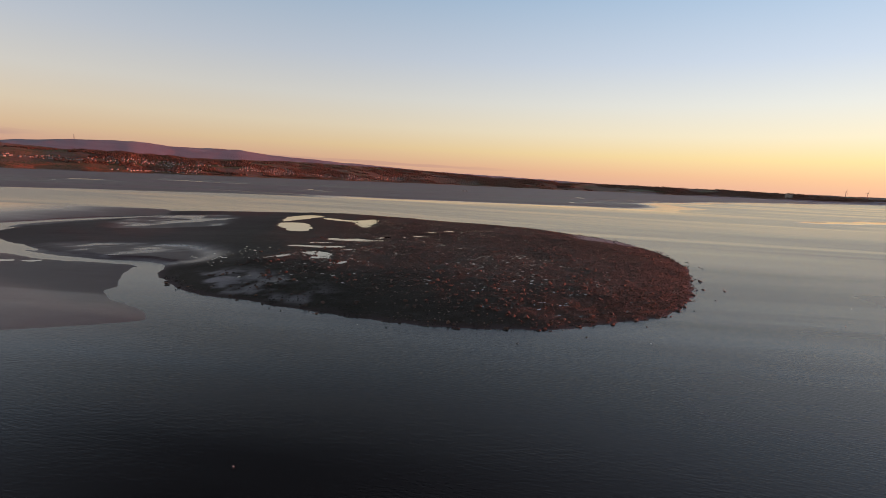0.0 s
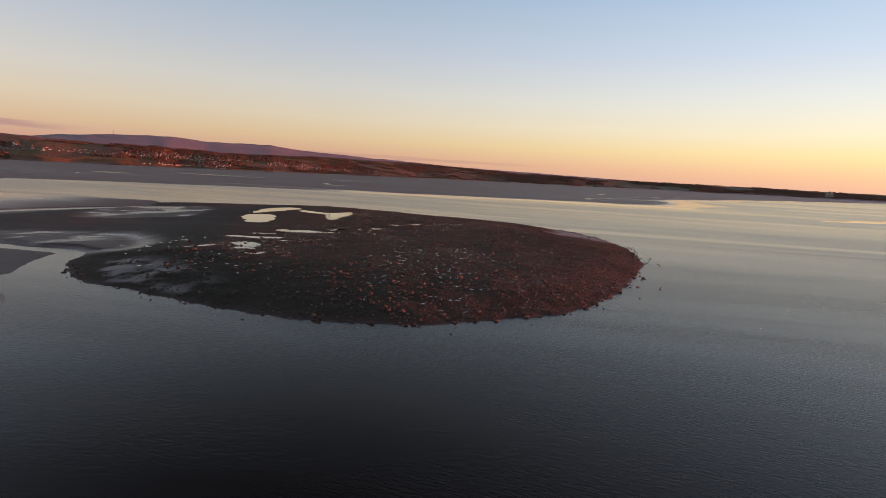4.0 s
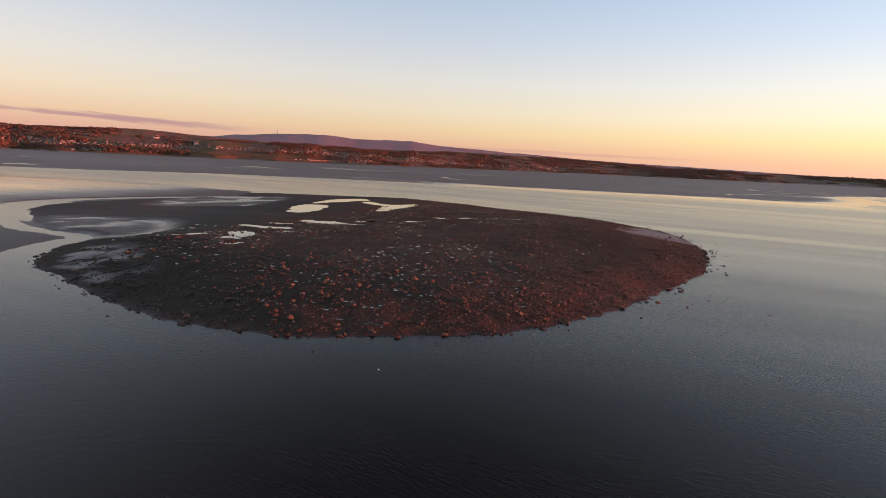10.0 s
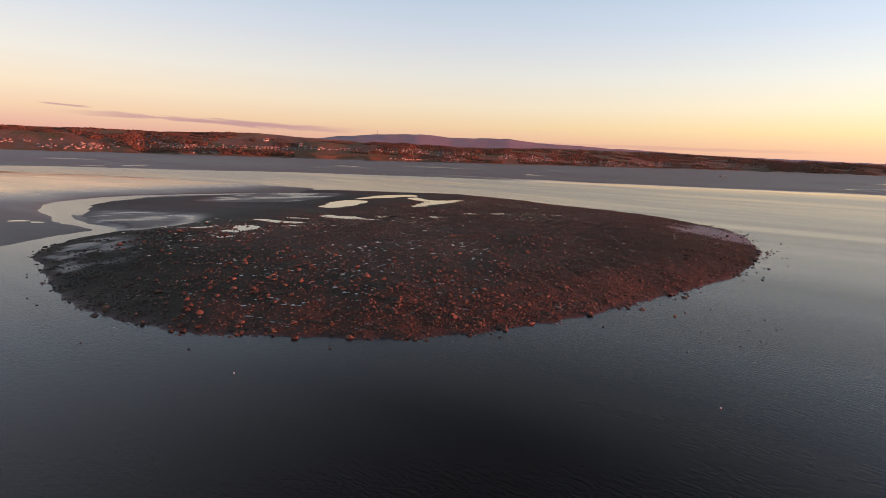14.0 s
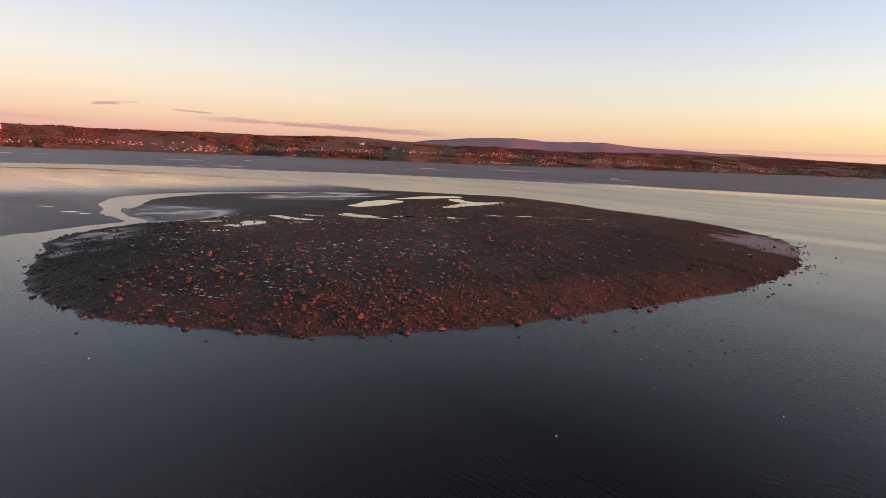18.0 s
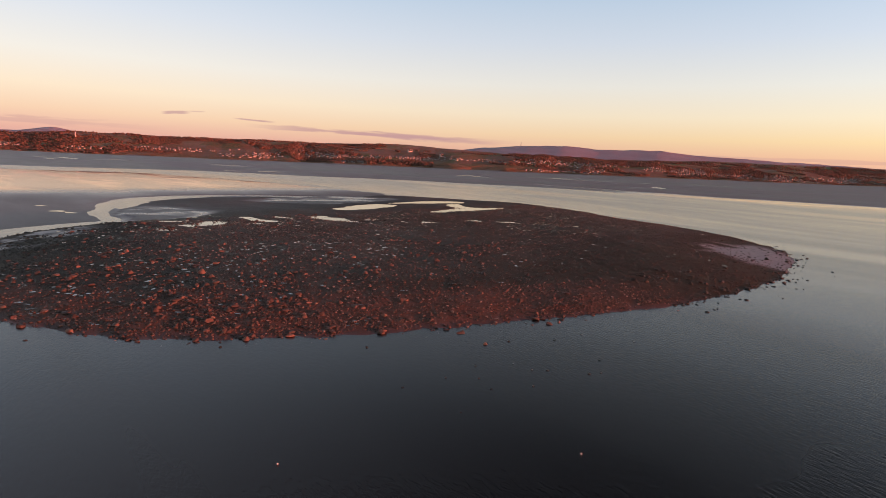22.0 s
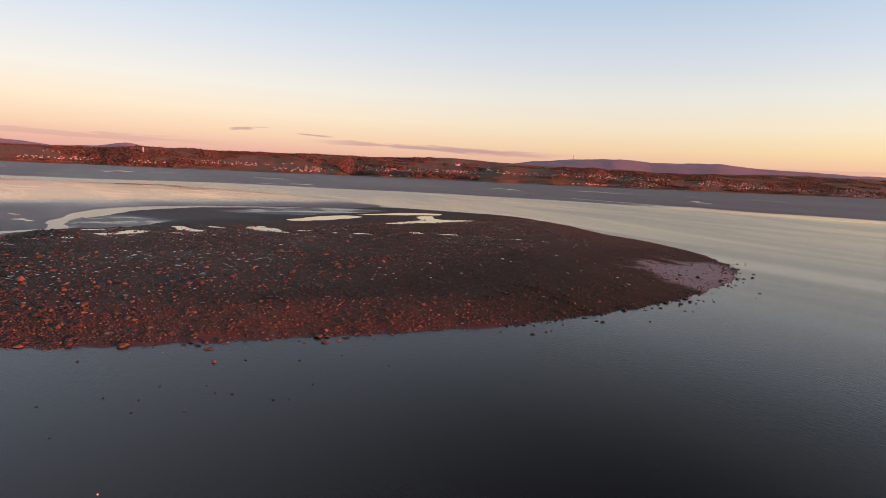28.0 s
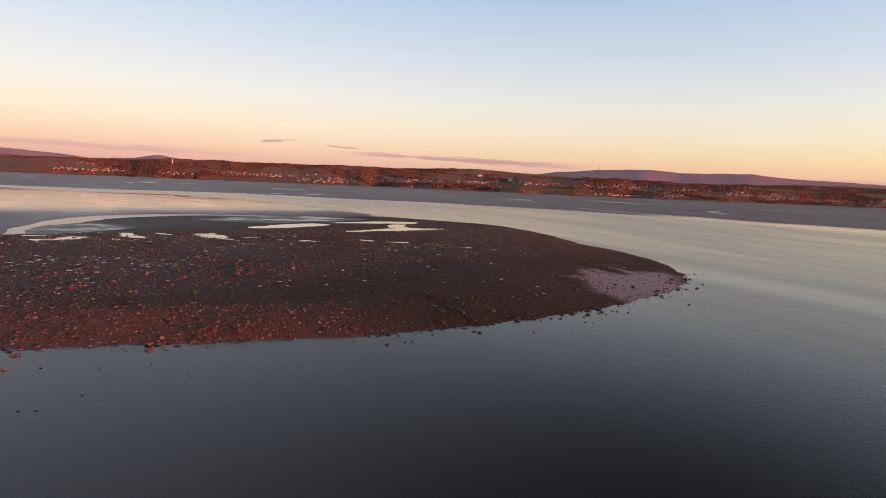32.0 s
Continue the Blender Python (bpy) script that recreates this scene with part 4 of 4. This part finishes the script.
keep = ((wood > ridge) | on_bluff) & ~((np.abs(t_az + 44.7) < 0.9) & (t_off > 420) & (t_off < 620)) & ~((np.abs(t_az + 36.5) < 5.5) & (t_off < 230)) & (np.hypot(tx - CX, ty - CY) < 4300)
tx, ty, t_az = tx[keep][:38000], ty[keep][:38000], t_az[keep][:38000]
# no trees on the houses or close before them
lot = 12.0
taken = set()
for hx_, hy_, ha in spots:
    for back in (0, 12, 24, 36):
        qx, qy = hx_ - back * math.sin(radians(ha)), hy_ - back * math.cos(radians(ha))
        taken.add((int(qx // lot), int(qy // lot)))
free = np.array([(int(u // lot), int(v // lot)) not in taken for u, v in zip(tx, ty)])
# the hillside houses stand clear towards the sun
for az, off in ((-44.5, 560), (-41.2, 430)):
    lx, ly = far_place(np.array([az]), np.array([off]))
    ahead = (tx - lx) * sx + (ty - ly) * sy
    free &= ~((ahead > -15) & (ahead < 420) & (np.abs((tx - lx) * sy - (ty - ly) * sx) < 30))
tx, ty = tx[free], ty[free]
tz = ground(tx, ty)[0]
V, F, base = [], [], 0
crowns = []
for k in range(8):
    v, f = ICO1
    v = v * (1 + rt.normal(size=(len(v), 1)) * 0.22)
    crowns.append((v, f))
big = 0.55 + 0.9 * value_noise(tx, ty, 55, 35)
for x, y, z, g in zip(tx, ty, tz, big):
    v, f = crowns[rt.integers(0, 8)]
    w, h = g * rt.uniform(2.6, 5.6), g * rt.uniform(1.8, 4.0)
    V.append(v * (w, w, h) + (x, y, z + h * 0.75))
    F.append(f + base)
    base += len(v)
tagged(mesh_object("far_woods", np.concatenate(V), np.concatenate(F), M_TREES, smooth=True), "reddish-brown winter woods on the far shore", "woods", kind="stuff")

# low scrub, heather and marsh grass between the woods
n_s = 85000
s_az, s_off = rt.uniform(-98, 12, n_s), 4 + 1150 * rt.random(n_s) ** 1.5
sx_, sy_ = far_place(s_az, s_off)
thick = value_noise(sx_, sy_, 160, 36) * 0.6 + value_noise(sx_, sy_, 45, 37) * 0.4
grow = rt.random(n_s) < step(0.30, 0.55, thick + 0.25 * (s_az < -52))
sx_, sy_ = sx_[grow], sy_[grow]
sz0 = ground(sx_, sy_)[0]
k = len(sx_)
wide, tall, spin = rt.uniform(1.6, 4.2, k), rt.uniform(0.9, 2.3, k), rt.uniform(0, 1.57, k)
ring5 = [np.stack([sx_ + wide * np.cos(spin + m * math.pi / 2), sy_ + wide * np.sin(spin + m * math.pi / 2), sz0 - 0.4], -1) for m in range(4)]
ring5.append(np.stack([sx_, sy_, sz0 + tall], -1))
V = np.stack(ring5, 1).reshape(-1, 3)
F = (np.arange(k)[:, None, None] * 5 + np.array([(0, 1, 4), (1, 2, 4), (2, 3, 4), (3, 0, 4)])[None]).reshape(-1, 3)
tagged(mesh_object("far_scrub", V, F, M_SCRUB), "russet scrub and marsh grass on the far shore", "scrub", kind="stuff")


def house_meshes(w, d, h, roof):
    walls = box(0, 0, -2.0, w, d, h + 2.0)
    e = 0.5
    rv = [(-w / 2 - e, -d / 2 - e, h), (w / 2 + e, -d / 2 - e, h), (w / 2 + e, d / 2 + e, h), (-w / 2 - e, d / 2 + e, h), (-w / 2 - e, 0, h + roof), (w / 2 + e, 0, h + roof)]
    rf = [(0, 1, 5), (0, 5, 4), (2, 3, 4), (2, 4, 5), (3, 0, 4), (1, 2, 5), (0, 3, 2), (0, 2, 1)]
    chim = box(w * 0.32, 0, h + roof * 0.4, 0.9, 0.9, roof * 0.6 + 1.1)
    return walls, (rv, rf), chim


STYLES = []
for k, (w, d, h, ro, mw, mr) in enumerate(((5.4, 4.6, 3.3, 2.1, 0, 0), (4.8, 4.6, 3.3, 2.2, 1, 0), (7.6, 4.6, 3.2, 1.9, 0, 1), (5.0, 4.4, 2.3, 1.9, 2, 1), (6.0, 5, 3.4, 2.3, 1, 1))):
    house = new("house")
    (wv, wf), (rv, rf), (cv, cf) = house_meshes(w, d, h, ro)
    part("wall", wv, wf, M_WALLS[mw], house)
    roof = part("roof", rv, rf, M_ROOFS[mr], house)
    part("chimney", cv, cf, M_WALLS[2], roof)
    for sxn in (-0.27, 0.27):
        for fl in (0.6, 2.0):
            if fl + 1.0 < h:
                part("window", *box(w * sxn, -d / 2 - 0.02, fl, 1.2, 0.12, 0.9), M_PANE, house)
    tagged(house, ("white rendered house with a slate roof in the far town", "pale rendered house with a slate roof in the far town", "long white terrace with a brown roof on the far shore",
                   "small brick bungalow with a brown roof on the far shore", "pale villa with a brown tiled roof on the far shore")[k], "house", "houses of the far town")
    STYLES.append(house)

rh.shuffle(idx := np.arange(len(spots)))
SV = [house_meshes(*q) for q in ((5.4, 4.6, 3.3, 2.1), (4.8, 4.6, 3.3, 2.2), (7.6, 4.6, 3.2, 1.9))]
wallV, wallF, roofV, roofF, bw, br = [], [], [], [], 0, 0
for k, q in enumerate(idx):
    x, y, az = spots[q]
    turn = radians(-az + rh.choice((0, 0, 90, 25, -30)) + rh.uniform(-8, 8))
    if k < 280:
        copy_thing(STYLES[k % 5], Matrix.LocRotScale((x, y, float(hz[q])), Euler((0, 0, turn)), None))
        continue
    (wv, wf), (rv, rf), _ = SV[k % 3]
    c, sn = math.cos(turn), math.sin(turn)
    for src, f, V, F, which in ((wv, wf, wallV, wallF, 0), (rv, rf, roofV, roofF, 1)):
        v = np.array(src)
        b0 = bw if which == 0 else br
        V.append(np.stack([x + v[:, 0] * c - v[:, 1] * sn, y + v[:, 0] * sn + v[:, 1] * c, hz[q] + v[:, 2]], -1))
        F += [tuple(i0 + b0 for i0 in g) for g in f]
        if which == 0:
            bw += len(v)
        else:
            br += len(v)
for st in STYLES:
    for ch in list(st.children_recursive):
        bpy.data.objects.remove(ch)
    bpy.data.objects.remove(st)
town = new("town_houses")
tagged(town, "rows of pale houses along the far shore", "houses", kind="stuff")
part("wall", np.concatenate(wallV), wallF, plain("weathered_render", (0.24, 0.21, 0.19), (0.56, 0.53, 0.50), 0.12), town)
part("roof", np.concatenate(roofV), roofF, M_ROOFS[0], town)

# ---- landmarks ----


def tube(p, q, r0, r1, k=8):
    p, q = np.array(p, float), np.array(q, float)
    d = (q - p) / np.linalg.norm(q - p)
    a = np.cross(d, (0, 0, 1) if abs(d[2]) < 0.9 else (1, 0, 0))
    a /= np.linalg.norm(a)
    b = np.cross(d, a)
    v = [tuple(c + r * (math.cos(2 * math.pi * m / k) * a + math.sin(2 * math.pi * m / k) * b)) for c, r in ((p, r0), (q, r1)) for m in range(k)]
    f = [(m, (m + 1) % k, k + (m + 1) % k) for m in range(k)] + [(m, k + (m + 1) % k, k + m) for m in range(k)]
    f += [(0, m + 1, m) for m in range(1, k - 1)] + [(k, k + m, k + m + 1) for m in range(1, k - 1)]
    return v, f


def on_land(az, r):
    x, y = CX + r * math.sin(radians(az)), CY + r * math.cos(radians(az))
    return x, y, float(ground(np.array([x]), np.array([y]))[0][0])


x, y, z = on_land(-33.4, 4640)
mast = new("radio_mast")
mast.location = (x, y, z - 2)
for m in range(3):
    q = 2 * math.pi * m / 3
    part("leg", *tube((5 * math.cos(q), 5 * math.sin(q), 0), (0.8 * math.cos(q), 0.8 * math.sin(q), 36), 0.6, 0.35), M_STEEL, mast)
for h in (12, 22, 31):
    part("platform", *box(0, 0, h, 6 - h / 8, 6 - h / 8, 0.8), M_STEEL, mast)
tagged(mast, "tall dark radio mast on the moorland ridge", "mast")

for az, r in ((37.4, 4300), (38.9, 4350)):
    x, y, z = on_land(az, r)
    turb = new("wind_turbine")
    turb.location = (x, y, z - 1)
    part("tower", *tube((0, 0, 0), (0, 0, 42), 1.6, 1.0), M_STEEL, turb)
    part("nacelle", *box(0, 0, 41.5, 2.4, 5, 2.4), M_STEEL, turb)
    for m in range(3):
        q = 2 * math.pi * m / 3 + 0.4
        part("blade", *tube((0, -3, 42.7), (20 * math.sin(q), -3, 42.7 + 20 * math.cos(q)), 0.9, 0.3, 5), M_STEEL, turb)
    tagged(turb, "pale wind turbine standing on the low far shore", "wind turbine", "wind turbines")

x, y, z = on_land(33.3, table(SHORE, 33.3) + 160)
flats = new("apartment_block")
flats.matrix_world = pose(x, y, z - 1, 0, 0, -33)
for cx, hh in ((-14, 34), (8, 30)):
    part("wall", *box(cx, 0, 0, 20, 16, hh), M_WALLS[1], flats)
    part("roof", *box(cx, 0, hh, 21, 17, 0.8), M_STEEL, flats)
    for fl in range(9):
        for wx in (-7, -2.5, 2.5, 7):
            if 3 + fl * 3.2 < hh - 2:
                part("window", *box(cx + wx, -8.05, 2 + fl * 3.2, 2.4, 0.2, 1.6), M_PANE, flats)
tagged(flats, "pale apartment tower blocks on the far shore", "apartment block")

x, y, z = on_land(-74.7, table(SHORE, -74.7) + 420)
chim = new("tower")
chim.location = (x, y, z - 1)
part("shaft", *tube((0, 0, 0), (0, 0, 22), 2.6, 2.2, 10), M_WALLS[0], chim)
part("cap", *tube((0, 0, 22), (0, 0, 23.5), 2.9, 2.7, 10), M_STEEL, chim)
tagged(chim, "slim white tower among trees on the far shore", "tower")

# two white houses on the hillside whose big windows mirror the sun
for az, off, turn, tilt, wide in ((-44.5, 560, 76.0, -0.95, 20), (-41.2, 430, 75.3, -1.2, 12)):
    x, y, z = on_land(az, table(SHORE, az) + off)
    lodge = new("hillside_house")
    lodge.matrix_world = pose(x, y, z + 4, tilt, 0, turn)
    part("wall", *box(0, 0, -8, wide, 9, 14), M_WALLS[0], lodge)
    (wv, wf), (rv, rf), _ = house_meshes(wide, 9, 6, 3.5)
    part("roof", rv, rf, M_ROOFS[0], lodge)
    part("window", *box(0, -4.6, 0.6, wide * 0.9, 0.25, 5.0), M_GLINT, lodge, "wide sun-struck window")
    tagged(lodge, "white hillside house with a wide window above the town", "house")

# two moored boats far out on the flats
for dx in (0, 11):
    boat = new("moored_boat")
    boat.location, boat.scale = (72 + dx * 0.7, 1150 + dx, 0.35), (0.6, 0.6, 0.6)
    hull = []
    for zz, k in ((0, 0.7), (1.6, 1.0)):
        hull += [(-4.5 * k, -1.3 * k, zz), (2.5 * k, -1.4 * k, zz), (5.2 * k, 0, zz), (2.5 * k, 1.4 * k, zz), (-4.5 * k, 1.3 * k, zz)]
    hf = [(m, (m + 1) % 5, 5 + (m + 1) % 5) for m in range(5)] + [(m, 5 + (m + 1) % 5, 5 + m) for m in range(5)] + [(5, 6, 7), (5, 7, 8), (5, 8, 9), (0, 2, 1), (0, 3, 2), (0, 4, 3)]
    part("hull", hull, hf, M_WALLS[1], boat)
    part("cabin", *box(-0.8, 0, 1.6, 4.0, 2.0, 1.9), M_WALLS[1], boat)
    part("mast", *tube((-0.5, 0, 3.5), (-0.5, 0, 9.5), 0.14, 0.08), M_STEEL, boat)
    tagged(boat, "white boat aground on the distant mudflat", "boat", "boats on the flats")
